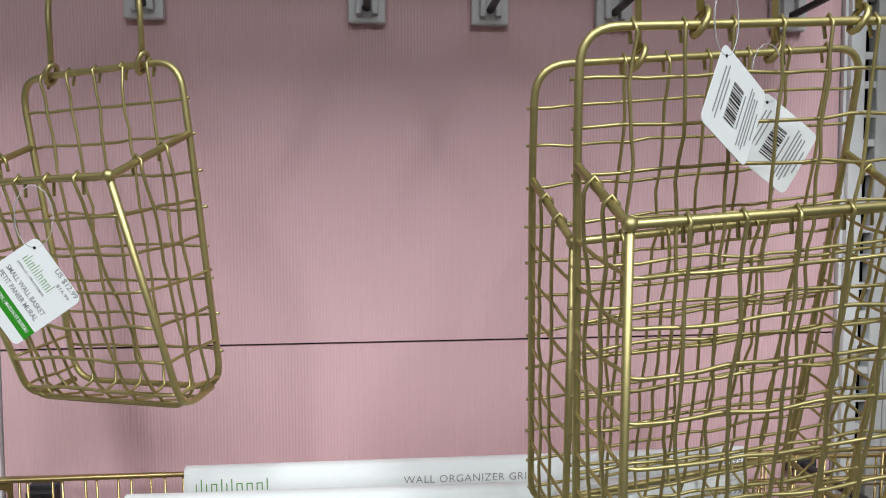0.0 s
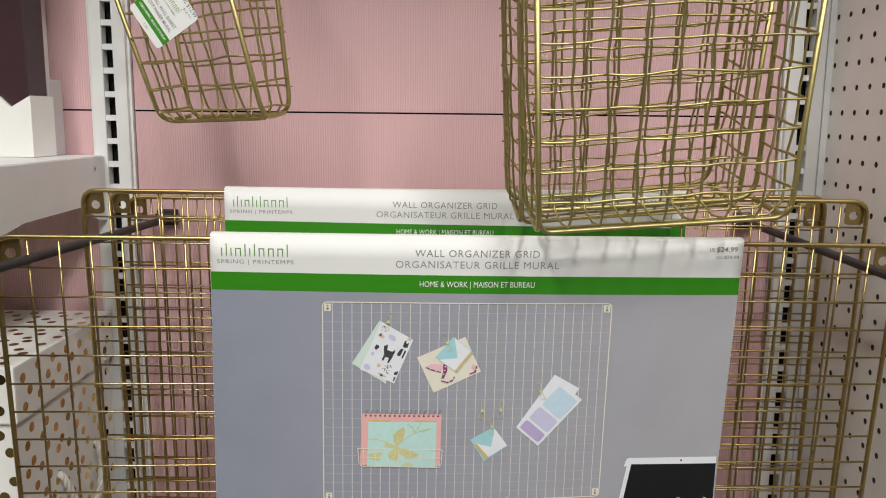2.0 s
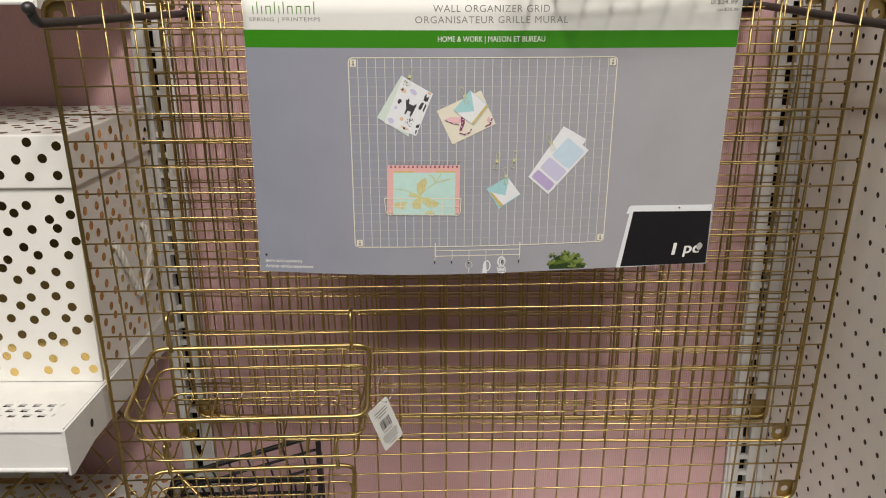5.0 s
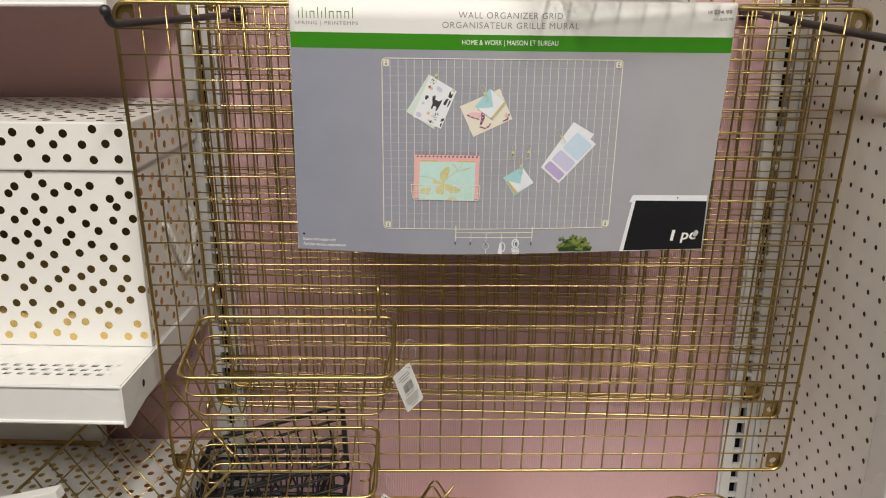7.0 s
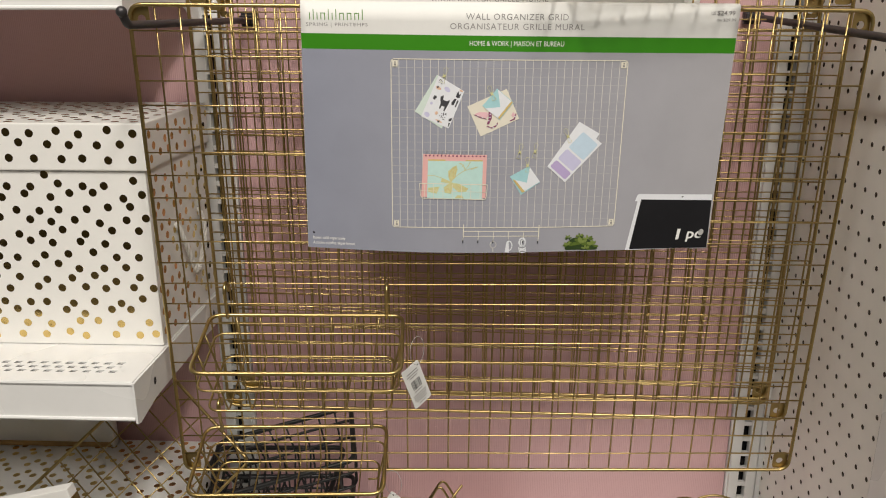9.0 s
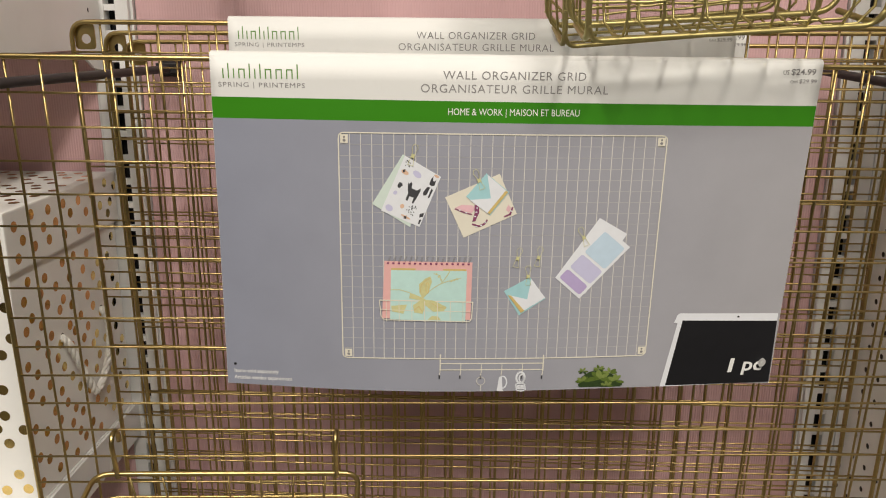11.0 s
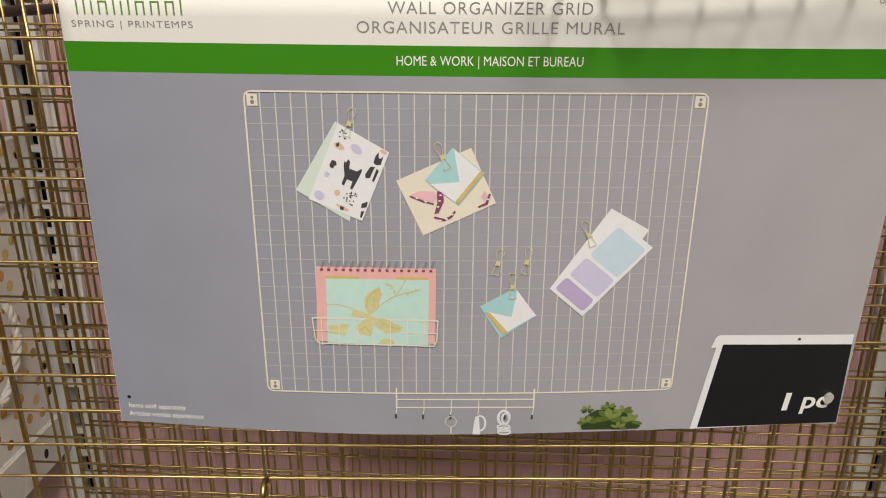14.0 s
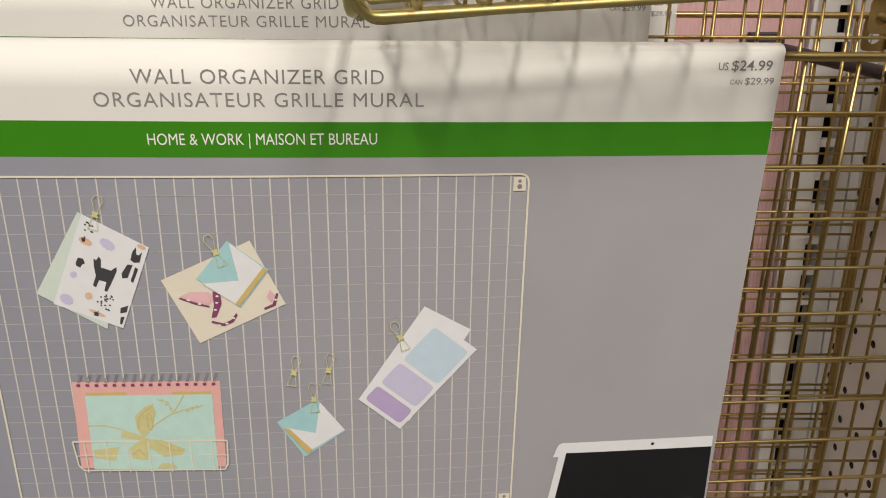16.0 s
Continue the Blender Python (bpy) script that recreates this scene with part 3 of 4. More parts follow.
    shape("pictured_ochre_edge", [(0.1280, 0.1536), (0.1848, 0.1537), (0.1849, 0.1554), (0.1279, 0.1553)], OCHRE, 1)
    curved("pictured_mint_book", [(0.1278, 0.1551), (0.1852, 0.1551), (0.1849, 0.1956), (0.1269, 0.1950)], MINT, 2)
    many("pictured_gold_butterfly", [[(0.1494, 0.1729), (0.1490, 0.1660), (0.1538, 0.1614), (0.1577, 0.1596), (0.1589, 0.1641), (0.1561, 0.1728), (0.1518, 0.1781)], [(0.1423, 0.1731), (0.1488, 0.1755), (0.1545, 0.1785), (0.1600, 0.1790), (0.1705, 0.1842), (0.1680, 0.1876), (0.1600, 0.1882), (0.1540, 0.1830), (0.1520, 0.1900), (0.1455, 0.1890), (0.1445, 0.1832), (0.1500, 0.1790), (0.1414, 0.1775)], [(0.1278, 0.1840), (0.1400, 0.1826), (0.1372, 0.1902), (0.1284, 0.1885)], [(0.1560, 0.1948), (0.1590, 0.1915), (0.1640, 0.1920), (0.1660, 0.1948)]], PALE_GOLD, 3)

    def stroke(points, w):
        out = []
        for (ax, az), (bx, bz) in zip(points, points[1:]):
            n = Vector((az - bz, bx - ax)).normalized() * w
            out.append([(ax + n.x, az + n.y), (bx + n.x, bz + n.y), (bx - n.x, bz - n.y), (ax - n.x, az - n.y)])
        return out

    def loop_line(cx, cz, rx, rz, w, n=12, a0=0.0, a1=2 * math.pi):
        return stroke([(cx + rx * math.cos(a0 + (a1 - a0) * k / n), cz + rz * math.sin(a0 + (a1 - a0) * k / n)) for k in range(n + 1)], w)

    many("pictured_gold_branch", stroke([(0.1552, 0.1728), (0.1600, 0.1690), (0.1649, 0.1657), (0.1720, 0.1630), (0.1808, 0.1609)], 0.0003) + stroke([(0.1660, 0.1652), (0.1700, 0.1595), (0.1723, 0.1553)], 0.0003) + stroke([(0.1270, 0.1710), (0.1344, 0.1708), (0.1423, 0.1731)], 0.0003) + stroke([(0.1660, 0.1640), (0.1650, 0.1590), (0.1600, 0.1573)], 0.00025) + [disc(0.1735 + 0.0022 * k, 0.1632 - 0.0008 * k, 0.0009, n=7) for k in range(3)] + [disc(0.1622 + 0.0018 * k, 0.1578 + 0.0022 * k, 0.0008, n=7) for k in range(3)], PALE_GOLD, 3)
    many("pictured_wing_outline", stroke([(0.1500, 0.1725), (0.1508, 0.1665), (0.1545, 0.1628), (0.1575, 0.1612)], 0.0002) + loop_line(0.1555, 0.1690, 0.0012, 0.0045, 0.0002) + stroke([(0.1455, 0.1870), (0.1490, 0.1840), (0.1520, 0.1885)], 0.0002) + stroke([(0.1590, 0.1815), (0.1640, 0.1845), (0.1690, 0.1850)], 0.0002), OCHRE, 4)
    many("pictured_spiral", [q for k in range(16) for q in (turned(0.1262 + 0.00405 * k, 0.1462, 0.00034, 0.0046, 18), turned(0.1270 + 0.00405 * k, 0.1462, 0.00034, 0.0046, 18))], TYPE_GREY, 3)
    many("pictured_spiral_hole", [turned(0.1256 + 0.00405 * k, 0.1497, 0.0016, 0.0013, 0) for k in range(16)], PLUM, 3)
    pocket = stroke([(0.1189, 0.1794), (0.1903, 0.1799)], 0.00045) + stroke([(0.1197, 0.1872), (0.1898, 0.1879)], 0.00025) + stroke([(0.1189, 0.1794), (0.1200, 0.1925), (0.1222, 0.1954), (0.1880, 0.1959), (0.1897, 0.1930), (0.1903, 0.1799)], 0.00035)
    pocket += [q for k in range(7) for q in stroke([(0.1240 + 0.0098 * k, 0.1796), (0.1242 + 0.0098 * k, 0.1966)], 0.00025)]
    many("pictured_wire_pocket", pocket, CREAM, 5)
    # small envelope, clips, key rack
    env2 = [(0.2139, 0.1710), (0.2335, 0.1595), (0.2461, 0.1768), (0.2263, 0.1907)]
    shape("pictured_small_envelope", env2, AQUA, 0)
    shape("pictured_small_envelope_front", [(0.2184, 0.1742), (0.2320, 0.1775), (0.2345, 0.1609), (0.2458, 0.1763), (0.2278, 0.1880)], ICE, 1)
    shape("pictured_small_stripe", [(0.2170, 0.1741), (0.2196, 0.1746), (0.2303, 0.1868), (0.2275, 0.1884)], OCHRE, 3)
    clips, grips = [], []
    for a, b, ta, tb, on in ((0.1440, 0.0682, 0.1463, 0.0600, 1), (0.1924, 0.0855, 0.1891, 0.0778, 1), (0.2319, 0.1588, 0.2316, 0.1507, 1), (0.2724, 0.1282, 0.2699, 0.1223, 1), (0.2233, 0.1447, 0.2249, 0.1370, 0), (0.2392, 0.1439, 0.2404, 0.1363, 0)):
        d = Vector((a - ta, b - tb)).normalized()
        p = Vector((-d.y, d.x))
        at2 = lambda u, v: (a + p.x * u + d.x * v, b + p.y * u + d.y * v)
        clips += stroke([at2(-0.0006, -0.001), at2(-0.0022, -0.0062), at2(-0.0012, -0.0083), at2(0.0012, -0.0083), at2(0.0022, -0.0062), at2(0.0006, -0.001)], 0.00015)
        clips += stroke([at2(-0.0008, 0.001), at2(-0.0021, 0.0070), at2(0.0021, 0.0070), at2(0.0008, 0.001)], 0.00015)
        grips.append([at2(u, v) for u, v in ((-0.0016, -0.0012), (0.0016, -0.0012), (0.0010, 0), (0.0017, 0.0014), (-0.0017, 0.0014), (-0.0010, 0))])
    many("pictured_clip_wire", clips, PALE_GOLD, 6)
    many("pictured_clip_grip", grips, PALE_GOLD, 7)
    rack = stroke([(0.1661, 0.2315), (0.2473, 0.2307)], 0.0004) + stroke([(0.1661, 0.2369), (0.2476, 0.2361)], 0.0004)
    for a in (0.1661, 0.2472):
        rack += stroke([(a, 0.2236), (a, 0.2372)], 0.0005)
    rack += [q for k in range(6) for q in stroke([(0.1661 + 0.0162 * k, 0.2315), (0.1661 + 0.0162 * k, 0.2385), (0.1655 + 0.0162 * k, 0.2415)], 0.00028)]
    many("pictured_key_rack", rack, CREAM, 1)
    many("pictured_hook_tip", [turned(0.1655 + 0.0162 * k, 0.2428, 0.0011, 0.0030, 0) for k in range(6)], CHARCOAL, 2)
    many("pictured_key_ring", loop_line(0.1983, 0.2460, 0.0033, 0.0036, 0.00032) + stroke([(0.1984, 0.2497), (0.1984, 0.2545)], 0.0005), WIRE_PRINT, 2)
    cords = [[(0.2125, 0.2440), (0.2150, 0.2424), (0.2160, 0.2548), (0.2112, 0.2546)]] + loop_line(0.2155, 0.2470, 0.0034, 0.0052, 0.0006, 14, -2.4, 1.7)
    cords += loop_line(0.2298, 0.2430, 0.0034, 0.0048, 0.0008) + loop_line(0.2308, 0.2436, 0.0020, 0.0036, 0.0006)
    cords += [q for k in range(3) for q in loop_line(0.2298 + 0.0003 * k, 0.2494 + 0.0018 * k, 0.0038, 0.0016, 0.0005, 12)]
    many("pictured_white_cord", cords, ICE, 3)
    # succulent: rosettes of pointed leaves, darker behind
    tones = [[], [], []]
    for cx, cy, size, n in ((0.3010, 0.2400, 0.0062, 7), (0.3060, 0.2470, 0.0075, 8), (0.2795, 0.2380, 0.0042, 6), (0.2920, 0.2365, 0.0048, 7), (0.2800, 0.2470, 0.0062, 8), (0.2925, 0.2445, 0.0092, 10), (0.2935, 0.2455, 0.0062, 8), (0.2990, 0.2510, 0.0055, 7)):
        for k in range(n):
            a = 2 * math.pi * k / n + rnd.uniform(-0.25, 0.25)
            ca, sa, w = math.cos(a), math.sin(a), size * rnd.uniform(0.22, 0.30)
            leaf = [(cx + ca * size * r - sa * w * q, cy + 0.82 * (sa * size * r + ca * w * q)) for r, q in ((0.05, 0), (0.35, -0.8), (0.7, -0.9), (0.92, -0.4), (1.0, 0), (0.92, 0.4), (0.7, 0.9), (0.35, 0.8))]
            tones[0 if sa > 0.35 else (2 if sa < -0.2 and rnd.random() < 0.7 else 1)].append([(x, min(y, CH - 0.0024)) for x, y in leaf])
    many("pictured_succulent_base", [[(0.2770, 0.2520), (0.2785, 0.2430), (0.2850, 0.2385), (0.2960, 0.2380), (0.3060, 0.2430), (0.3110, 0.2520)]], LEAF, 0)
    for k, (nm, mat) in enumerate((("pictured_shaded_foliage", LEAF), ("pictured_green_foliage", LEAF_MID), ("pictured_light_foliage", LEAF_PALE))):
        many(nm, tones[k], mat, 1 + k)
    # dark screen in its pale frame
    curved("pictured_pale_bezel", [(0.3530, 0.1905), (0.4325, 0.1926), (0.4333, 0.2525), (0.3427, 0.2533)], ICE, 0)
    shape("pictured_bezel_corner", [(0.3532, 0.1905), (0.3527, 0.1985), (0.3487, 0.1985), (0.3507, 0.1925), (0.3518, 0.1909)], ICE, 0.5)
    curved("pictured_black_screen", [(0.3555, 0.1965), (0.4325, 0.1990), (0.4334, 0.2528), (0.3471, 0.2524)], INK, 1)
    shape("pictured_lens_dot", disc(0.4003, 0.1945, 0.0010, 0.0008, n=8), INK, 2)
    slant = lambda a, b, lift: at(a + (0.2426 - b) * 0.13, b, lift)
    print_words(slant, "1", 0.3972, 0.2426, 0.0034, 0.0122, U + 0.0004, TYPE_WHITE, c, bold=0.02)
    print_words(slant, "pc", 0.4088, 0.2455, 0.0162, 0.0118, U + 0.0004, TYPE_WHITE, c, bold=0.02)
    print_words(at, "Items sold separately", 0.0035, 0.2460, 0.0350, 0.0044, L * 2, TYPE_WHITE, c, bold=0.01)
    print_words(at, "Articles vendus séparément", 0.0030, 0.2518, 0.0460, 0.0046, L * 2, TYPE_WHITE, c, bold=0.01)
    part("nail_hole", flat_shape(at, disc(0.0045, 0.2376, 0.0012, n=10), L * 2), INK, c)
    part("clear_stud", prism(bmesh.new(), disc(0.4243, 0.2345, 0.0024, 0.0036, 14, 0.5), -0.003, -0.0005, lambda p: at(p.x, p.z, U - p.y)), CLEAR, c)
    return c


def wall_grid(m, seed):
    """Gold wire grid: thick frame with rounded corners, crossed wires, corner tabs."""
    g = thing("wire_wall_grid", m, "brushed gold wire wall organizer grid hanging on hooks", "wire grid", "hanging wire grids")
    ring = fillet([(0, 0, 0), (GW, 0, 0), (GW, 0, -GH), (0, 0, -GH)], 0.014, 6, True)
    part("frame", wire(ring, 0.0021, 8, True), GOLD, g, smooth=True)
    for k in range(1, COLS):
        x = GW * k / COLS
        part("upright_wire", wire(wavy((x, 0.0012, 0.0015), (x + 0.0015 * noise.noise((k, seed, 3)), 0.0012, -GH - 0.0015), 7, 0.0012, seed + k), 0.00105, 6), GOLD, g, smooth=True)
    for k in range(1, ROWS):
        z = -GH * k / ROWS
        part("level_wire", wire(wavy((-0.001, -0.0011, z), (GW + 0.001, -0.0011, z + 0.001 * noise.noise((k, seed, 7))), 9, 0.0012, seed + 50 + k), 0.00092, 6), GOLD, g, smooth=True)
    s = 0.0175
    for cx, cz, sx, sz in ((0, 0, 1, -1), (GW, 0, -1, -1), (0, -GH, 1, 1), (GW, -GH, -1, 1)):
        bm = bmesh.new()
        a, b = cx + sx * 0.001, cz + sz * 0.001
        q = [Vector((a + sx * s * u, 0, b + sz * 1.25 * s * v)) for u, v in ((0, 0), (1, 0), (1, 1), (0, 1))]
        hole = disc(a + sx * s * 0.55, b + sz * s * 0.75, 0.0042, n=12) if sz < 0 else disc(a + sx * s * 0.55, b + sz * s * 0.6, 0.0042, n=12)
        outer = [bm.verts.new((p.x, 0.0030, p.z)) for p in fillet(q, 0.004, 3, True)]
        inner = [bm.verts.new((x, 0.0030, z)) for x, z in hole]
        es = [bm.edges.new((r[i], r[(i + 1) % len(r)])) for r in (outer, inner) for i in range(len(r))]
        bmesh.ops.triangle_fill(bm, use_beauty=True, edges=es)
        made = bmesh.ops.extrude_face_region(bm, geom=bm.faces[:])
        bmesh.ops.translate(bm, verts=[v for v in made["geom"] if isinstance(v, bmesh.types.BMVert)], vec=(0, 0.0012, 0))
        bmesh.ops.recalc_face_normals(bm, faces=bm.faces[:])
        part("corner_tab", bm, GOLD, g, "gold corner tab with a keyhole")
    return g


def grid_pose(x, y, z, yaw, lean, roll):
    return Matrix.Translation((x, y, z)) @ Matrix.Rotation(radians(yaw), 4, "Z") @ Matrix.Rotation(radians(lean), 4, "X") @ Matrix.Rotation(radians(roll), 4, "Y")


GRIDS = [
    (grid_pose(0.0107, -0.2706, 1.0950, 3.1, 3.85, 0.52), 0.168, 0.009, True),
    (grid_pose(0.0245, -0.1413, 1.1204, -0.4, 2.9, 0.23), 0.1345, 0.006, True),
    (grid_pose(0.0190, -0.0646, 1.1120, -0.8, 2.2, -0.2), 0.162, 0.004, False),
    (grid_pose(0.0265, -0.0370, 1.1040, -1.5, 1.2, 0.1), None, 0.0, False),
]
for i, (m, cx, bow, photo) in enumerate(GRIDS):
    hung_grid = wall_grid(m, 100 * i + 7)
    if cx is not None:
        card(hung_grid, cx, bow, photo, 0.968 if i == 1 else 1.0)

# the two long hooks that carry the grids
for x0, z0, x1, z1 in ((0.056, 1.077, 0.030, 1.076), (0.706, 1.080, 0.742, 1.062)):
    hook = thing("display_hook", None, "long dark grey steel display hook holding wire grids", "hook", "long grid hooks")
    part("rod", wire(fillet([(x0, 0.0, z0), (x0, -0.03, z0), (x1, -0.322, z1), (x1, -0.332, z1 + 0.012)], 0.006, 4), 0.0040, 10), HOOK, hook, smooth=True)
    bm = bmesh.new()
    bmesh.ops.create_uvsphere(bm, u_segments=12, v_segments=8, radius=0.0052)
    bmesh.ops.translate(bm, verts=bm.verts, vec=(x1, -0.332, z1 + 0.012))
    part("ball_tip", bm, HOOK, hook, smooth=True)
    bm = boxed(x0 - 0.011, x0 + 0.011, -0.004, 0.003, z0 - 0.008, z0 + 0.010, 0.001)
    box(bm, x0 - 0.011, x0 + 0.011, -0.012, -0.004, z0 - 0.004, z0 + 0.006, 0.001)
    part("base_plate", bm, HOOK, hook)

# ---- wire baskets ----


def arc(cx, y, z, r, n=14):
    return [(cx - r * math.cos(math.pi * k / n), y, z + r * math.sin(math.pi * k / n)) for k in range(n + 1)]


def hanging_basket(name, m, label, w, d, hb, hs, hf, nx, rows, pitch, loop, loop_up, seed, group, kd=0.955, sway=0.0):
    """Wire wall basket: origin at the middle of the back's foot, front towards -y."""
    b = thing(name, m, label, "wire basket", group)
    hw, R, r = w / 2, 0.0022, 0.00102
    k = 0.955

    def edge(sx, t, z):
        """A point of the side, t from back to front, drawn in towards the foot."""
        s = k + (1 - k) * min(1, z / hf)
        q = kd + (1 - kd) * min(1, z / hf)
        return Vector((sx * hw * s, -d * t * q, z))

    part("back_frame", wire(fillet([edge(-1, 0, 0), edge(-1, 0, hs), (-hw, 0, hb), (hw, 0, hb), edge(1, 0, hs), edge(1, 0, 0)], 0.019, 7, True), R, 8, True), GOLD_DARK, b, smooth=True)
    part("rim", wire(fillet([edge(-1, 0, hs), edge(-1, 0.97, hf), edge(-1, 1, hf), edge(1, 1, hf), edge(1, 0.97, hf), edge(1, 0, hs)], 0.004, 3), R, 8), GOLD_DARK, b, smooth=True)
    for sx in (-1, 1):
        part("corner_post", wire(fillet([edge(sx, 1, hf), edge(sx, 1, 0), edge(sx, 0.12, 0) - Vector((sx * 0.004, 0, -0.002))], 0.018, 6), R, 8), GOLD_DARK, b, smooth=True)
        bm = bmesh.new()
        bmesh.ops.create_icosphere(bm, subdivisions=2, radius=0.0037)
        bmesh.ops.translate(bm, verts=bm.verts, vec=edge(sx, 1, hf))
        part("weld_bead", bm, GOLD_DARK, b, smooth=True)
    part("foot_bar", wire(fillet([edge(-1, 1, 0.012), edge(-1, 1, 0) + Vector((0.004, 0.006, 0)), edge(1, 1, 0) + Vector((-0.004, 0.006, 0)), edge(1, 1, 0.012)], 0.01, 4), R * 0.8, 6), GOLD_DARK, b, smooth=True)

    def bent(points, amount, s):
        out = []
        for i in range(len(points) - 1):
            a, c = Vector(points[i]), Vector(points[i + 1])
            n = max(2, round((c - a).length / 0.012))
            out += [a.lerp(c, q / n) for q in range(n)]
        out.append(Vector(points[-1]))
        for i, p in enumerate(out):
            p += Vector([noise.noise((p.x * 45 + s, p.y * 45 + q * 9.1, p.z * 45)) for q in range(3)]) * amount
        return out

    # uprights: from the back's top down, under the foot and up the front, with a small hook over each bar
    for i in range(1, nx + 1):
        x = -hw + w * i / (nx + 1)
        xf = x * k
        hook_back = [(x, 0.001, hb - 0.008), (x, 0.0036, hb - 0.001), (x, 0.0, hb + 0.0034), (x, -0.0034, hb)]
        hook_front = [(x, -d - 0.0034, hf), (x, -d, hf + 0.0034), (x, -d + 0.0036, hf - 0.001), (x, -d + 0.002, hf - 0.010)]
        body = bent([(x, -0.0034, hb - 0.002), (xf, -0.0022, 0.014)], 0.0028, seed + i) + [Vector((xf, -0.006, 0.002)), Vector((xf, -d * kd * 0.5, -0.0022)), Vector((xf, -d * kd + 0.007, 0.002))] + bent([(xf, -d * kd - 0.0015, 0.014), (x, -d - 0.0034, hf - 0.002)], 0.0028, seed + 40 + i)
        part("upright_wire", wire([Vector(p) for p in hook_back] + body + [Vector(p) for p in hook_front], r, 6), GOLD_DARK, b, smooth=True)
    # level wires: round the sides and the front, and across the back
    for i in range(rows):
        z = hf - pitch * (i + 1)
        if z > 0.006:
            part("level_wire", wire(fillet(bent([edge(-1, -0.03, z), edge(-1, 1.02, z), edge(1, 1.02, z), edge(1, -0.03, z)], 0.0026, seed + 80 + i), 0.006, 2), r, 6), GOLD_DARK, b, smooth=True)
    z, i = hb - pitch, 0
    while z > 0.01:
        e = Vector((0.003, 0, 0))
        part("level_wire", wire(bent([edge(-1, -0.025, z) - e, edge(1, -0.025, z) + e], 0.0026, seed + 120 + i), r, 6), GOLD_DARK, b, smooth=True)
        z -= pitch
        i += 1
    # two uprights in each side, hung over the sloping rim
    for sx in (-1, 1):
        for t in (0.36, 0.68):
            top = edge(sx, t, hs + (hf - hs) * t)
            o = Vector((sx * 0.0034, 0, 0))
            foot = edge(sx, t, 0.010)
            part("side_wire", wire([top - o * 1.2 + Vector((0, 0, -0.008)), top - o, top + Vector((0, 0, 0.0036)), top + o] + bent([top + o - Vector((0, 0, 0.004)), foot + o * 0.5], 0.0022, seed + 160 + t * 9 + sx) + [Vector((foot.x - sx * 0.008, foot.y, -0.001)), Vector((0, foot.y, -0.0015))], r, 6), GOLD_DARK, b, smooth=True)
    # carrying loop with its two eyes
    for sx in (-1, 1):
        eye = [(sx * loop + 0.0045 * math.cos(a) * 0.7, 0.0045 * math.sin(a), hb + 0.001 + 0.0062 * math.cos(a)) for a in (2 * math.pi * q / 10 for q in range(10))]
        part("loop_eye", wire(eye, 0.0017, 6, True), GOLD_DARK, b, smooth=True)
    bow = [Vector((-loop, 0, hb + 0.006))] + [Vector(p) for p in arc(0, 0, hb + loop_up - loop, loop)] + [Vector((loop, 0, hb + 0.006))]
    up = Vector((0, math.sin(radians(sway)), math.cos(radians(sway))))
    bow = [Vector((p.x, 0, hb)) + up * (p.z - hb) for p in bow]
    part("loop", wire(bow, 0.0019, 8), GOLD_DARK, b, smooth=True)
    return b


RODZ = 1.474


def hung(x, y, z, yaw, pitch, roll, hb):
    """The pose of a basket from the middle of its top bar."""
    return Matrix.Translation((x, y, z)) @ Matrix.Rotation(radians(yaw), 4, "Z") @ Matrix.Rotation(radians(roll), 4, "Y") @ Matrix.Rotation(radians(pitch), 4, "X") @ Matrix.Translation((0, 0, -hb))


big = dict(w=0.203, d=0.060, hb=0.285, hs=0.222, hf=0.207, sway=9.0, nx=7, rows=8, pitch=0.0228, loop=0.042)
BIG_LABEL = "large gold wire wall basket with a loop handle, hanging"
hanging_basket("wall_basket", hung(0.5157, -0.3022, 1.4013, 5.4, 11.3, -3.4, 0.285), BIG_LABEL, loop_up=0.086, seed=3, group="large wall baskets", **big)
hanging_basket("wall_basket", hung(0.5080, -0.2380, 1.3970, 7.2, 17.0, -4.9, 0.285), BIG_LABEL, loop_up=0.090, seed=300, group="large wall baskets", **big)
hanging_basket("small_wall_basket", hung(0.1465, -0.1294, 1.4014, -27.3, 8.0, -2.0, 0.212), "small gold wire wall basket with a paper tag, hanging", w=0.132, d=0.072, hb=0.212, kd=0.55, sway=8.0, hs=0.1670, hf=0.149, nx=5, rows=6, pitch=0.0232, loop=0.038, loop_up=0.077, seed=600, group="")

# short hooks on the back, with their plates
for x, long in ((0.145, 0.26), (0.322, 0.20), (0.424, 0.20), (0.530, 0.38), (0.686, 0.20)):
    hook = thing("peg_hook", pose(x, 0, RODZ), "grey steel display hook with a pale plastic plate", "hook", "short display hooks")
    bm = boxed(-0.0155, 0.0155, -0.005, 0.003, -0.012, 0.03, 0.0015)
    box(bm, -0.009, -0.004, -0.011, -0.005, -0.006, 0.022, 0.001)
    box(bm, 0.004, 0.009, -0.011, -0.005, -0.006, 0.022, 0.001)
    part("plate", bm, PALE_PLASTIC, hook)
    part("rod", wire(fillet([(0, -0.003, 0.0), (0, -0.05, 0.002), (0, -long, 0.012), (0, -long - 0.012, 0.024)], 0.008, 4), 0.0032, 8), HOOK, hook, smooth=True)

# ---- tags ----


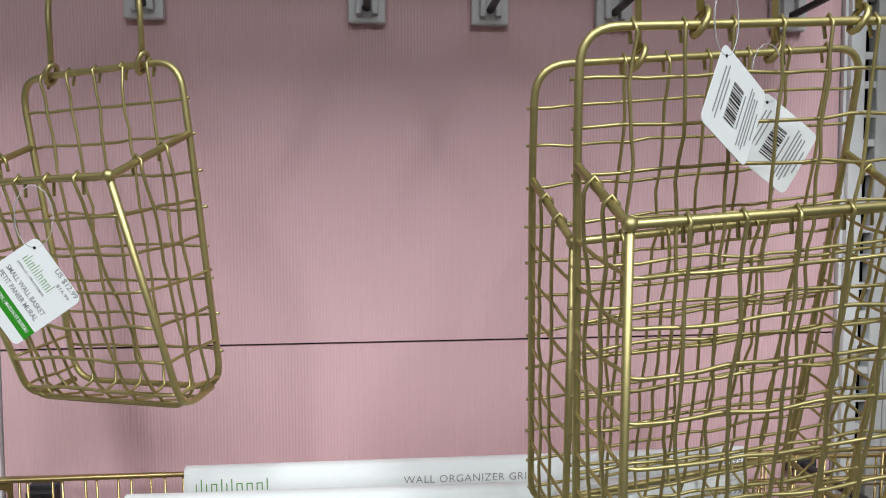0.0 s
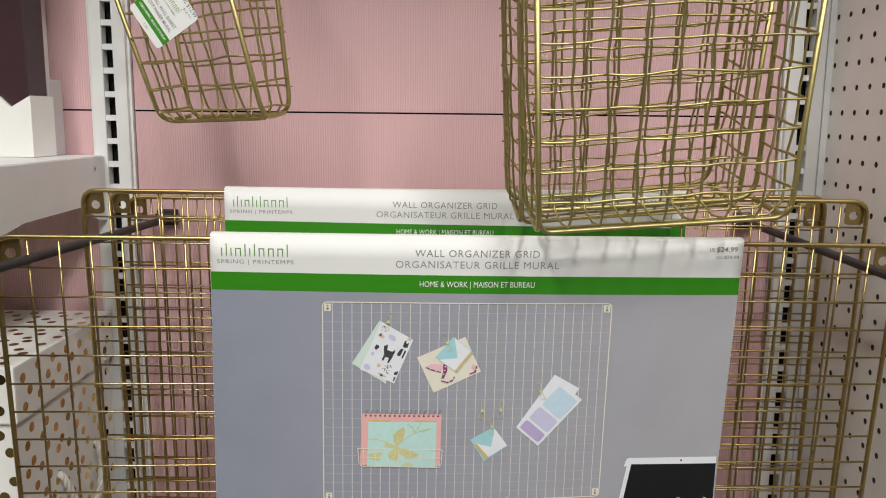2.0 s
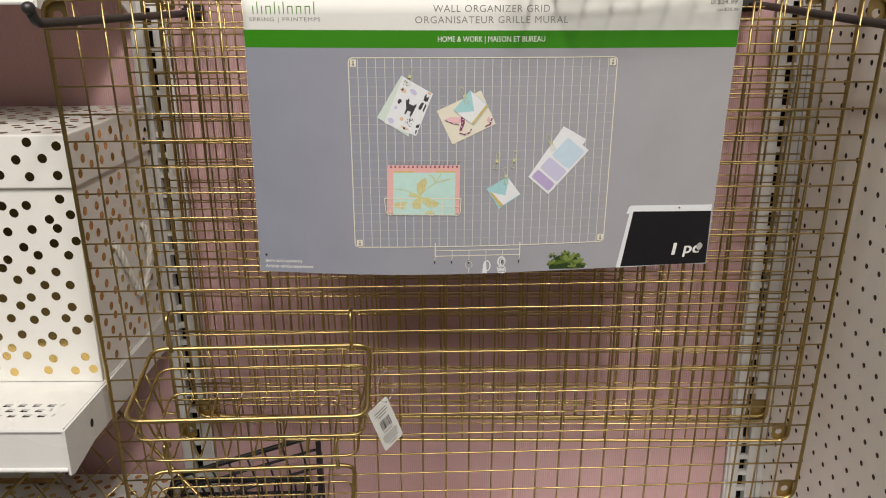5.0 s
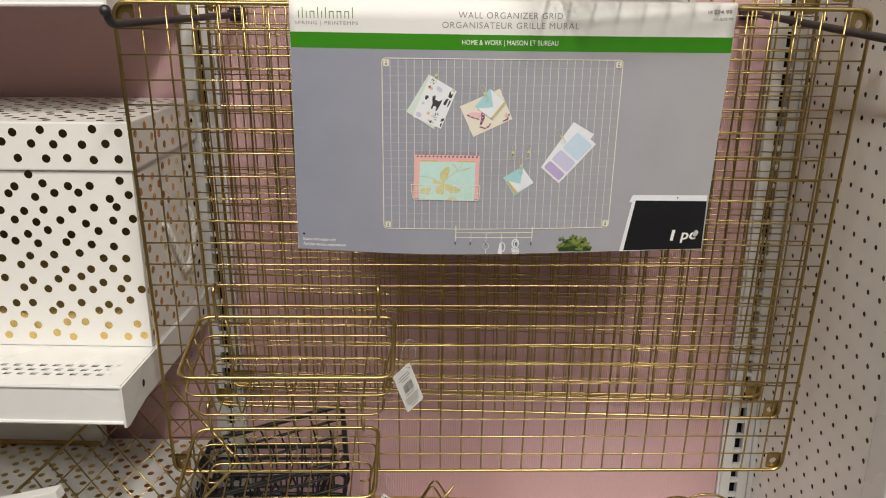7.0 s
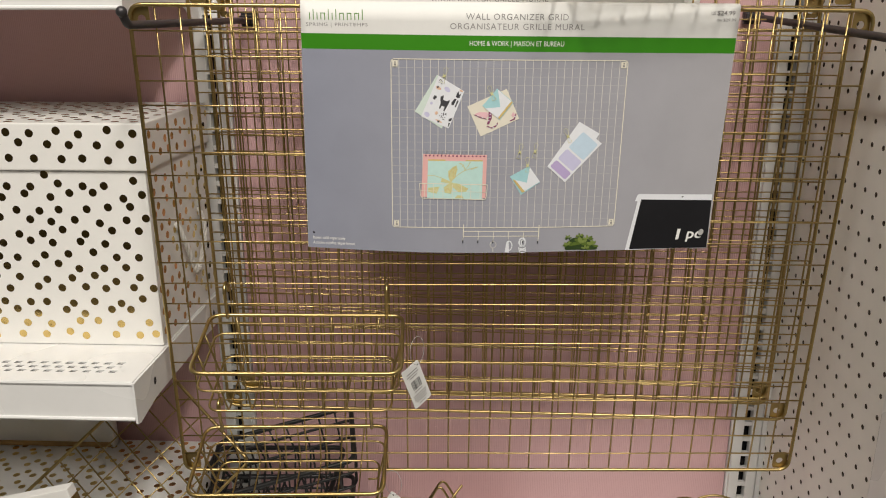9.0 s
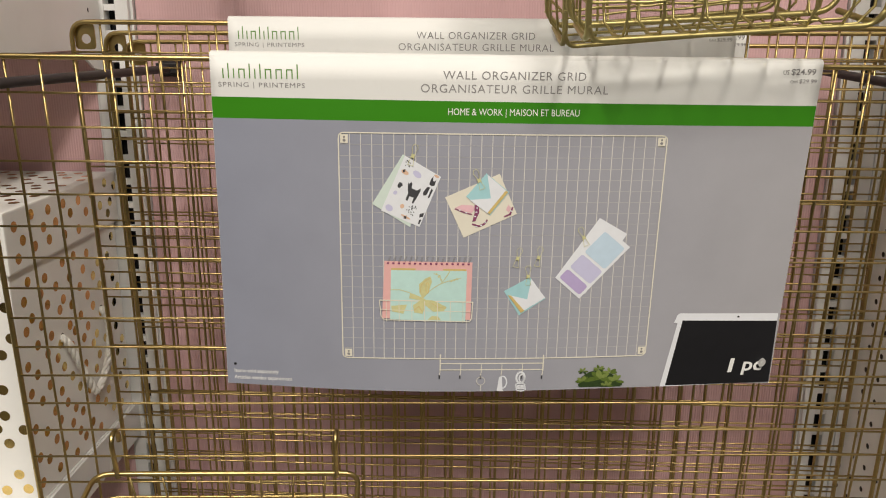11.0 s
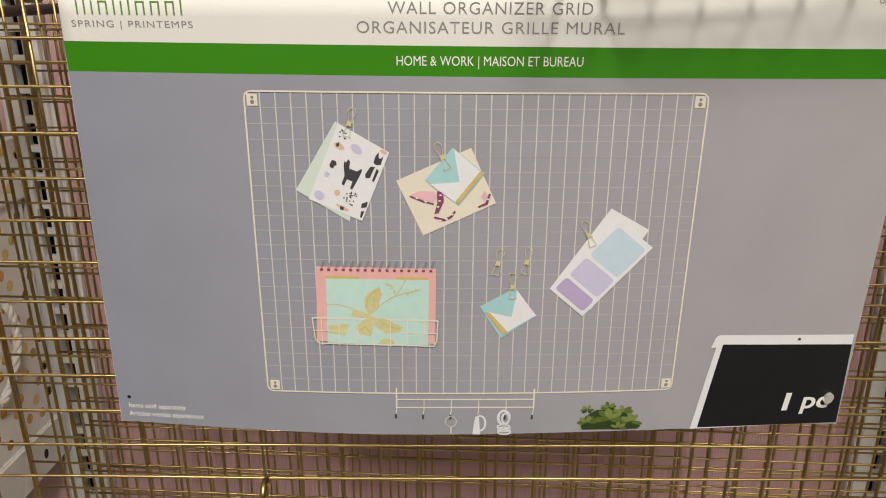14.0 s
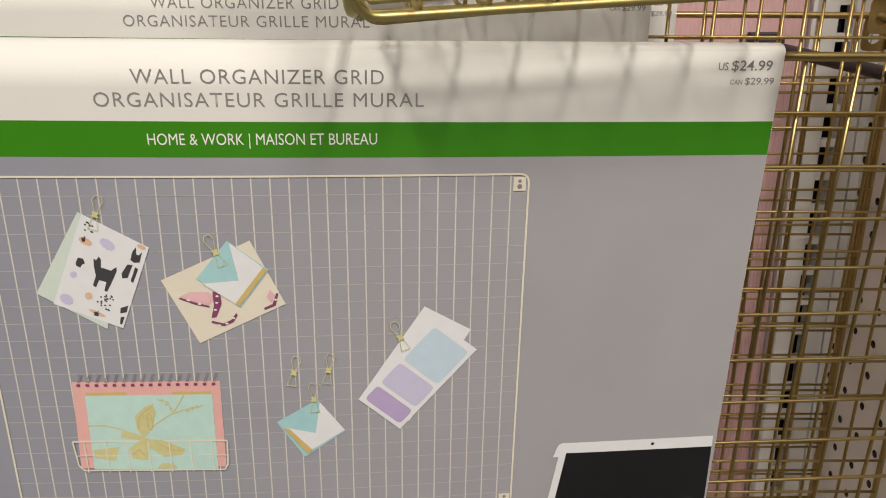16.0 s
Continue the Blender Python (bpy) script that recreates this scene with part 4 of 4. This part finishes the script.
def swing_tag(m, w, h, label, front):
    """Paper tag with a hole, on a clear loop; front: the printed side faces -y."""
    t = thing("price_tag", m, label, "tag", "paper price tags")
    q = fillet([(-w / 2, 0, 0), (w / 2, 0, 0), (w / 2, 0, -h), (-w / 2, 0, -h)], w * 0.10, 4, True)
    part("paper", prism(bmesh.new(), [(p.x, p.z) for p in q], -0.0002, 0.0002), PAPER, t)
    at = lambda a, b, lift: Vector((-w / 2 + a, -0.0002 - lift, -b))
    L = 0.00015
    ha, hbb = (w * 0.11, h * 0.10) if front else (w * 0.89, h * 0.10)
    part("hole", flat_shape(at, disc(ha, hbb, 0.0009, n=8), L), INK, t)
    if front:
        part("green_band", flat_shape(at, [(0, h * 0.70), (w, h * 0.70), (w, h * 0.86), (0, h * 0.86)], L), GREEN, t)
        brand_mark(at, w * 0.14, h * 0.30, w * 0.52, h * 0.13, L, t)
        print_words(at, "SPRING | PRINTEMPS", w * 0.12, h * 0.38, w * 0.56, h * 0.04, L, TYPE_GREY, t)
        print_words(at, "SMALL WALL BASKET", w * 0.10, h * 0.52, w * 0.78, h * 0.065, L, TYPE_GREY, t)
        print_words(at, "PETIT PANIER MURAL", w * 0.10, h * 0.63, w * 0.78, h * 0.065, L, TYPE_GREY, t)
        print_words(at, "US $12.99", w * 0.50, h * 0.08, w * 0.44, h * 0.075, L, TYPE_GREY, t)
        print_words(at, "$16.99", w * 0.66, h * 0.16, w * 0.24, h * 0.045, L, TYPE_GREY, t)
        print_words(at, "HOME & WORK | MAISON ET BUREAU", w * 0.06, h * 0.805, w * 0.88, h * 0.06, L * 2, TYPE_WHITE, t)
        print_words(at, "1 pc", w * 0.44, h * 0.955, w * 0.13, h * 0.05, L, TYPE_GREY, t)
    else:
        rnd = random.Random(9)
        bm, x = bmesh.new(), w * 0.26
        while x < w * 0.74:
            bar = rnd.choice((0.0004, 0.0007, 0.0011))
            flat_shape(at, [(x, h * 0.36), (x + bar, h * 0.36), (x + bar, h * 0.58), (x, h * 0.58)], L, bm)
            x += bar + rnd.choice((0.0004, 0.0006, 0.0009))
        tagged(part("barcode", bm, INK, t, "black barcode"), kind="stuff")
        bm = bmesh.new()
        for k, (v, a, c) in enumerate(((0.14, 0.2, 0.8), (0.2, 0.16, 0.84), (0.26, 0.3, 0.7), (0.62, 0.28, 0.72), (0.70, 0.12, 0.88), (0.75, 0.14, 0.86), (0.80, 0.12, 0.8), (0.85, 0.2, 0.82), (0.92, 0.32, 0.68))):
            flat_shape(at, [(w * a, h * v), (w * c, h * v), (w * c, h * (v + 0.022)), (w * a, h * (v + 0.022))], L, bm)
        tagged(part("small_print", bm, TYPE_GREY, t, "grey bars of small print"), kind="stuff")
    hole = m.to_3x3().inverted() @ Vector((0, 0, 1))
    c0 = Vector((-w / 2 + ha, 0, -hbb))
    side = hole.cross(Vector((0, 1, 0))).normalized()
    ring = [c0 + hole * (0.016 - 0.016 * math.cos(a)) + side * 0.010 * math.sin(a) for a in (2 * math.pi * q / 20 for q in range(20))]
    part("nylon_loop", wire(ring, 0.0003, 4, True), CLEAR, t, smooth=True)
    return t


TW, TH = 0.040, 0.043


def turned_tag(x, y, z, yaw, turn):
    return Matrix.Translation((x, y, z)) @ Matrix.Rotation(radians(yaw), 4, "Z") @ Matrix.Rotation(radians(turn), 4, "Y")


swing_tag(turned_tag(0.1605, -0.2420, 1.2830, -6, 56), TW, TH, "white paper price tag with a green band on a small basket", True)
swing_tag(turned_tag(0.4705, -0.3270, 1.3700, 34, -62) , TW, TH, "white paper barcode tag hanging from a large basket", False)
swing_tag(turned_tag(0.5270, -0.2480, 1.3600, 10, -56), TW, TH, "white paper barcode tag hanging from a large basket", False)

# ---- small wire trays ----


def wire_tray(m, label, material, w, d, h, group, hooks=0.036, q=1.0):
    """Wire tray with a thick rim and two hooks; origin at the middle of the back rim, front towards -y."""
    t = thing("wire_tray", m, label, "wire tray", group)

    def loop_at(z, s, rad):
        return fillet([(-w / 2 * s, -d * (1 - s) / 2, z), (w / 2 * s, -d * (1 - s) / 2, z), (w / 2 * s, -d * (1 + s) / 2, z), (-w / 2 * s, -d * (1 + s) / 2, z)], rad, 6, True)

    part("rim", wire(loop_at(0, 1.0, 0.014), 0.0022 * q, 8, True), material, t, smooth=True)
    for z, s in ((-h * 0.45, 0.97), (-h, 0.90)):
        part("level_wire", wire(loop_at(z, s, 0.013), 0.0013 * q, 6, True), material, t, smooth=True)
    for k in range(1, 8):
        x = -w / 2 + w * k / 8
        p = fillet([(x, 0, 0.001), (x * 0.92, -d * 0.05, -h - 0.001), (x * 0.92, -d * 0.95, -h - 0.001), (x, -d, 0.001)], 0.008, 3)
        part("cross_wire", wire(p, 0.00095 * q, 6), material, t, smooth=True)
    for k in (1, 2):
        y = -d * k / 3
        p = fillet([(-w / 2, y, 0.001), (-w / 2 * 0.9, y, -h), (-w / 2 * 0.9 + 0.012, y, -h)], 0.006, 3)
        part("end_wire", wire(p, 0.0012 * q, 6), material, t, smooth=True)
        part("end_wire", wire([Vector((-q.x, q.y, q.z)) for q in p], 0.0012, 6), material, t, smooth=True)
    if hooks:
        for sx in (-1, 1):
            x = sx * w * 0.415
            p = [(x, -0.001, -0.003), (x, -0.0005, hooks * 0.7)] + [(x, 0.007 - 0.0075 * math.cos(a), hooks * 0.8 + 0.008 * math.sin(a)) for a in (math.pi * q / 6 for q in range(7))] + [(x, 0.0145, hooks * 0.62)]
            part("hook", wire(p, 0.0021, 8), material, t, smooth=True)
    return t


TRAY = "small gold wire tray hooked onto a wire grid"
wire_tray(turned_tag(0.1691, -0.2550, 0.7634, 3.8, 0.8) @ Matrix.Rotation(radians(14), 4, "X"), TRAY, GOLD, 0.2132, 0.101, 0.054, "gold wire trays")
wire_tray(turned_tag(0.1482, -0.2480, 0.6203, 3.3, 0.0) @ Matrix.Rotation(radians(17), 4, "X"), TRAY, GOLD, 0.2113, 0.099, 0.054, "gold wire trays")
for x, y, z, rz, ry in ((0.085, -0.115, 0.520, 8, -14), (0.072, -0.095, 0.470, -6, -5), (0.082, -0.10, 0.425, 4, 0), (0.080, -0.09, 0.385, 2, 1)):
    wire_tray(Matrix.Translation((x, y + 0.05, z)) @ Matrix.Rotation(radians(rz), 4, "Z") @ Matrix.Rotation(radians(ry), 4, "Y") @ Matrix.Rotation(radians(12), 4, "X"), "black wire tray in a jumbled stack", BLACK_WIRE, 0.195, 0.110, 0.050, "black wire trays", 0, 1.6)
swing_tag(turned_tag(0.2870, -0.3100, 0.7290, 46, -22), 0.025, 0.053, "white paper barcode tag hanging from a wire tray", False)
swing_tag(turned_tag(0.2560, -0.2850, 0.5500, 0, -60) @ Matrix.Rotation(radians(-20), 4, "X"), 0.026, 0.045, "white paper barcode tag lying against a wire tray", False)

# ---- left bay: shelves and what stands on them ----


def shelf(z, x0, x1, front, label, holes, deep=0.045, heel=0.0, bolts=True):
    """Steel shelf with a rolled front, an end plate and slots along the front."""
    s = thing("steel_shelf", None, label, "shelf", "white steel shelves")
    y0, y1 = front, 0.0
    if holes:
        bm = boxed(x0, x1, y0 + 0.0535, y1, z - 0.002, z)
        box(bm, x0, x1, y0, y0 + 0.022, z - 0.002, z)
        box(bm, x1 - 0.022, x1, y0 + 0.022, y0 + 0.0535, z - 0.002, z)
        rows, pitch = 3, 0.0148
        for k in range(rows):
            yb = y0 + 0.022 + 0.0105 * k
            box(bm, x0, x1 - 0.022, yb + 0.0055, yb + 0.0105, z - 0.002, z)
            x = x1 - 0.022 - 0.0074 * (k % 2)
            box(bm, x, x1 - 0.022, yb, yb + 0.0055, z - 0.002, z) if k % 2 else None
            while x > x0 + 0.02:
                v = [bm.verts.new(p) for p in ((x - 0.0074, yb, z), (x, yb, z), (x + 0.0018, yb + 0.0055, z), (x - 0.0056, yb + 0.0055, z))]
                bm.faces.new(v)
                x -= pitch
        part("top_sheet", bm, WHITE_STEEL, s)
        # Added black plate close below, so the slots show as shaded gaps.
        part("hollow", boxed(x0, x1 - 0.002, y0 + 0.003, y0 + 0.08, z - 0.010, z - 0.007), DARK, s, "black plate standing in for shade under the slots")
    else:
        part("top_sheet", boxed(x0, x1, y0, y1, z - 0.002, z), WHITE_STEEL, s)
    bm = bmesh.new()
    tube(bm, [(x0, y0 + 0.001, z - 0.0026), (x1, y0 + 0.001, z - 0.0026)], 0.0026, 8)
    box(bm, x0, x1 - 0.001, y0 + 0.0005, y0 + 0.002, z - deep, z - 0.003)
    tube(bm, [(x0, y0, z - deep), (x1 - 0.001, y0, z - deep)], 0.0022, 8)
    part("front_lip", bm, WHITE_STEEL, s)
    bm = bmesh.new()
    outline = [(y0 - 0.003, z - deep - 0.004), (y0 - 0.003, z - 0.001), (y1, z - 0.001), (y1, z - deep + 0.004 - heel), (y1 - 0.03, z - deep + 0.004 - heel * 0.8), (y1 - 0.06, z - deep + 0.004), (y0 + 0.05, z - deep + 0.002), (y0 + 0.004, z - deep - 0.006)]
    a, b = ([bm.verts.new((x, y, zz)) for y, zz in outline] for x in (x1, x1 + 0.0025))
    bm.faces.new(a), bm.faces.new(b[::-1])
    for i in range(len(outline)):
        bm.faces.new((a[i], b[i], b[(i + 1) % len(outline)], a[(i + 1) % len(outline)]))
    part("end_bracket", bm, WHITE_STEEL, s, "white steel end bracket with a hole")
    for yc, up, ry, rz in ((y0 + 0.05, 0, 0.0035, 0.005), (y1 - 0.05, 0, 0.0035, 0.005)) if bolts else ((y1 - 0.032, 0.014, 0.0014, 0.0024),):
        bm = bmesh.new()
        bm.faces.new([bm.verts.new((x1 + 0.0028, yc + ry * math.cos(t), z - deep / 2 + up + rz * math.sin(t))) for t in (2 * math.pi * q / 10 for q in range(10))])
        # Flat black disc: the shade in the hole is its colour.
        part("bolt_hole", bm, DARK, s)
    return s


shelf(0.706, -1.1, -0.012, -0.312, "white steel shelf with slotted top carrying a dotted box", True)
shelf(1.147, -1.1, -0.012, -0.235, "white steel shelf with end bracket hooked in an upright", False, 0.055, 0.022, False)
shelf(0.300, -1.1, -0.024, -0.305, "white steel shelf low in the bay", False)
shelf(0.330, 0.03, 0.735, -0.290, "white steel shelf low in the bay", False)
# The last shelf is added out of view to keep lamplight off the wall top.
shelf(1.745, -1.1, 0.742, -0.422, "unseen white steel shelf added to shade the upper panels", False)


def dots(bm, origin, ux, uy, w, h, pitch, r, seed, lift=0.0002):
    """Round foil dots strewn over a face in uneven rows."""
    rnd = random.Random(seed)
    origin, ux, uy = Vector(origin), Vector(ux), Vector(uy)
    n = ux.cross(uy).normalized()
    rows = int(h / (pitch * 0.5)) + 1
    for j in range(rows):
        for i in range(int(w / pitch) + 2):
            a = (i + (0.5 if j % 2 else 0)) * pitch + rnd.uniform(-0.17, 0.17) * pitch
            b = j * pitch * 0.5 + rnd.uniform(-0.14, 0.14) * pitch
            if r < a < w - r and r < b < h - r:
                c = origin + ux * a + uy * b + n * lift
                bm.faces.new([bm.verts.new(c + ux * r * math.cos(t) + uy * r * math.sin(t)) for t in (2 * math.pi * q / 14 for q in range(14))])
    return bm


def dotted_box(x0, x1, y0, y1, z0, z1, lid, label, seed, pitch=0.0280, r=0.0047, rope=True):
    """Paper-covered box with a lift-off lid, foil dots and a rope handle in its end."""
    b = thing("dotted_storage_box", None, label, "storage box", "dotted storage boxes")
    zl = z1 - lid
    body = part("body", boxed(x0 + 0.004, x1 - 0.004, y0 + 0.004, y1 - 0.004, z0, zl + 0.01, 0.0015), BOX_PAPER, b)
    bm = bmesh.new()
    dots(bm, (x0 + 0.004, y0 + 0.004, z0), (1, 0, 0), (0, 0, 1), x1 - x0 - 0.008, zl - z0, pitch, r, seed)
    dots(bm, (x1 - 0.004, y0 + 0.004, z0), (0, 1, 0), (0, 0, 1), y1 - y0 - 0.008, zl - z0, pitch, r, seed + 1)
    part("body_dots", bm, FOIL, body, "gold foil dots")
    bm = boxed(x0, x1, y0, y1, zl, z1, 0.0018)
    top = part("lid", bm, BOX_PAPER, b)
    bm = bmesh.new()
    dots(bm, (x0, y0, zl), (1, 0, 0), (0, 0, 1), x1 - x0, lid, pitch, r, seed + 2)
    dots(bm, (x1, y0, zl), (0, 1, 0), (0, 0, 1), y1 - y0, lid, pitch, r, seed + 3)
    dots(bm, (x0, y0, z1), (1, 0, 0), (0, 1, 0), x1 - x0, y1 - y0, pitch, r, seed + 4)
    part("lid_dots", bm, FOIL, top, "gold foil dots")
    if rope:
        xs, ya, yb, zr = x1 - 0.004, y0 + 0.075, y1 - 0.055, z0 + (zl - z0) * 0.62
        p = [(xs - 0.004, ya, zr), (xs + 0.004, ya, zr - 0.002), (xs + 0.007, ya + 0.012, zr - 0.03), (xs + 0.007, ya + 0.032, zr - 0.062), (xs + 0.007, (ya + yb) / 2, zr - 0.078), (xs + 0.007, yb - 0.014, zr - 0.060), (xs + 0.007, yb + 0.002, zr - 0.03), (xs + 0.004, yb, zr - 0.002), (xs - 0.004, yb, zr)]
        ps = [Vector(q) for q in p]
        for _ in range(3):
            ps = [ps[0]] + [v for i in range(len(ps) - 1) for v in (ps[i].lerp(ps[i + 1], 0.25), ps[i].lerp(ps[i + 1], 0.75))] + [ps[-1]]
        bm = bmesh.new()
        for ph in (0, 2.1, 4.2):
            strand = []
            for i, v in enumerate(ps):
                way = (ps[min(i + 1, len(ps) - 1)] - ps[max(i - 1, 0)]).normalized()
                s1 = way.cross(Vector((1, 0, 0))).normalized()
                strand.append(v + (s1 * math.cos(ph + i * 0.75) + way.cross(s1) * math.sin(ph + i * 0.75)) * 0.0020)
            tube(bm, strand, 0.0021, 6)
        part("rope_handle", bm, ROPE, b, "white twisted rope handle", smooth=True)
        for y in (ya, yb):
            bm = bmesh.new()
            bm.faces.new([bm.verts.new((xs + 0.0006, y + 0.0035 * math.cos(t), zr + 0.0035 * math.sin(t))) for t in (2 * math.pi * q / 12 for q in range(12))])
            # No hole is cut; a black disc stands in for its shaded inside.
            part("rope_hole", bm, DARK, body)
    return b


dotted_box(-0.40, -0.010, -0.220, -0.008, 0.7065, 0.971, 0.053, "white storage box with gold foil dots and rope handle", 11)
dotted_box(-0.62, -0.026, -0.236, -0.006, 0.3005, 0.455, 0.045, "white storage box with gold foil dots under a shelf", 40, rope=False)

# gold wire panel leaning over the lower box, and a frame before it
panel = thing("leaning_wire_panel", Matrix.Translation((-0.045, -0.240, 0.43)) @ Matrix.Rotation(radians(56), 4, "X") @ Matrix.Rotation(radians(47), 4, "Z"), "gold wire panel leaning across a dotted box", "wire panel")
part("frame", wire(fillet([(0.16, 0, 0), (0.16, 0.18, 0), (-0.14, 0.18, 0), (-0.14, 0, 0)], 0.01, 4, True), 0.0022, 8, True), GOLD, panel, smooth=True)
for k in range(1, 12):
    part("wire", wire([(-0.14 + 0.025 * k, 0, 0.001), (-0.14 + 0.025 * k, 0.18, 0.001)], 0.0010, 6), GOLD, panel, smooth=True)
for k in range(1, 6):
    part("wire", wire([(-0.14, 0.03 * k, -0.001), (0.16, 0.03 * k, -0.001)], 0.0010, 6), GOLD, panel, smooth=True)
board = thing("white_bin_back", None, "white board with a thin brown rim standing on a dotted box", "board")
part("board", boxed(-0.62, -0.192, -0.026, -0.018, 0.4565, 0.655, 0.001), BOX_PAPER, board)
part("lower_rim", boxed(-0.62, -0.188, -0.032, -0.026, 0.4565, 0.462, 0.001), WOOD, board)
part("side_rim", boxed(-0.192, -0.186, -0.032, -0.016, 0.4565, 0.655, 0.001), BOX_PAPER, board)
pf = thing("picture_frame", Matrix.Translation((-0.1776, -0.262, 0.419)) @ Matrix.Rotation(radians(-14), 4, "Y"), "white picture frame with a thin gold edge", "picture frame")
part("moulding", boxed(-0.12, 0.078, -0.008, 0.008, 0.095, 0.108, 0.001), BOX_PAPER, pf)
part("gold_edge", boxed(-0.12, 0.066, -0.0105, -0.0085, 0.090, 0.0945), GOLD, pf)
part("mount", boxed(-0.118, 0.066, -0.004, 0.006, -0.085, 0.095), PAPER, pf)
part("side_moulding", boxed(0.066, 0.078, -0.009, 0.009, -0.135, 0.0945, 0.001), GOLD, pf)

# cartons on the upper shelf
ct = thing("display_carton", Matrix.Translation((-0.052, -0.070, 1.1475)) @ Matrix.Rotation(radians(-6), 4, "Z"), "dark plum and white carton with zigzag edges on a shelf", "carton")
zig = [(-0.26, 0.0), (0.0, 0.0), (0.0, 0.062), (-0.022, 0.050), (-0.047, 0.072), (-0.075, 0.045), (-0.26, 0.045)]
part("foot", prism(bmesh.new(), zig, -0.004, 0.036), BOX_PAPER, ct)
part("dark_panel", boxed(-0.26, -0.004, 0.0, 0.032, 0.0, 0.24, 0.001), CARTON_DARK, ct)
part("upper_panel", prism(bmesh.new(), [(-0.26, 0.30), (0.002, 0.30), (0.002, 0.165), (-0.012, 0.176), (-0.03, 0.176), (-0.03, 0.198), (-0.045, 0.198), (-0.26, 0.23)], -0.004, 0.036), BOX_PAPER, ct)
leaflet = thing("leaflet_stack", Matrix.Translation((-0.060, -0.027, 1.1475)), "white and red leaflets in a pale grey holder", "leaflets")
part("holder", boxed(-0.03, 0.008, -0.008, 0.022, 0, 0.080, 0.001), PALE_PLASTIC, leaflet)
for k in range(4):
    part("leaflet", boxed(-0.016 + 0.006 * k, -0.0145 + 0.006 * k, -0.006, 0.018 if k < 3 else -0.003, 0.01, 0.21 - 0.016 * k), RED_PAPER if k == 3 else PAPER, leaflet)

# wooden tray and gold wire pieces low in the bay
wood = thing("wooden_tray", Matrix.Translation((0.315, -0.095, 0.331)), "honey-coloured wooden tray with rounded corners standing upright", "tray")
ring = fillet([(-0.115, 0, 0), (0.115, 0, 0), (0.115, 0, 0.085), (-0.115, 0, 0.085)], 0.022, 6, True)
part("board", prism(bmesh.new(), [(p.x, p.z) for p in ring], 0.0, 0.012), WOOD, wood)
easel = thing("wire_easel", Matrix.Translation((0.315, -0.17, 0.331)), "gold wire easel with a pointed back", "easel")
part("back_wire", wire(fillet([(-0.09, 0.02, 0), (0, 0.03, 0.155), (0.09, 0.02, 0)], 0.012, 5), 0.0016, 6), GOLD, easel, smooth=True)
part("front_wire", wire(fillet([(-0.085, 0.0, 0), (-0.004, 0.024, 0.15), (0.085, 0.0, 0)], 0.012, 5), 0.0016, 6), GOLD, easel, smooth=True)
part("cross_wire", wire([(-0.03, 0.02, 0.065), (0.026, 0.022, 0.150)], 0.0016, 6), GOLD, easel, smooth=True)
stand = thing("gold_rod_stand", Matrix.Translation((0.640, -0.16, 0.331)), "dull gold rod stand with a round wire hoop", "stand")
part("rod", wire(fillet([(-0.055, 0, 0), (-0.045, 0, 0.125), (-0.01, 0, 0.148), (0.04, 0, 0.128), (0.06, 0, 0)], 0.02, 6), 0.0042, 10), GOLD, stand, smooth=True)
part("hoop", wire([(0.035 + 0.045 * math.cos(a), 0.01, 0.10 + 0.045 * math.sin(a)) for a in (2 * math.pi * q / 28 for q in range(28))], 0.0016, 6, True), GOLD, stand, smooth=True)
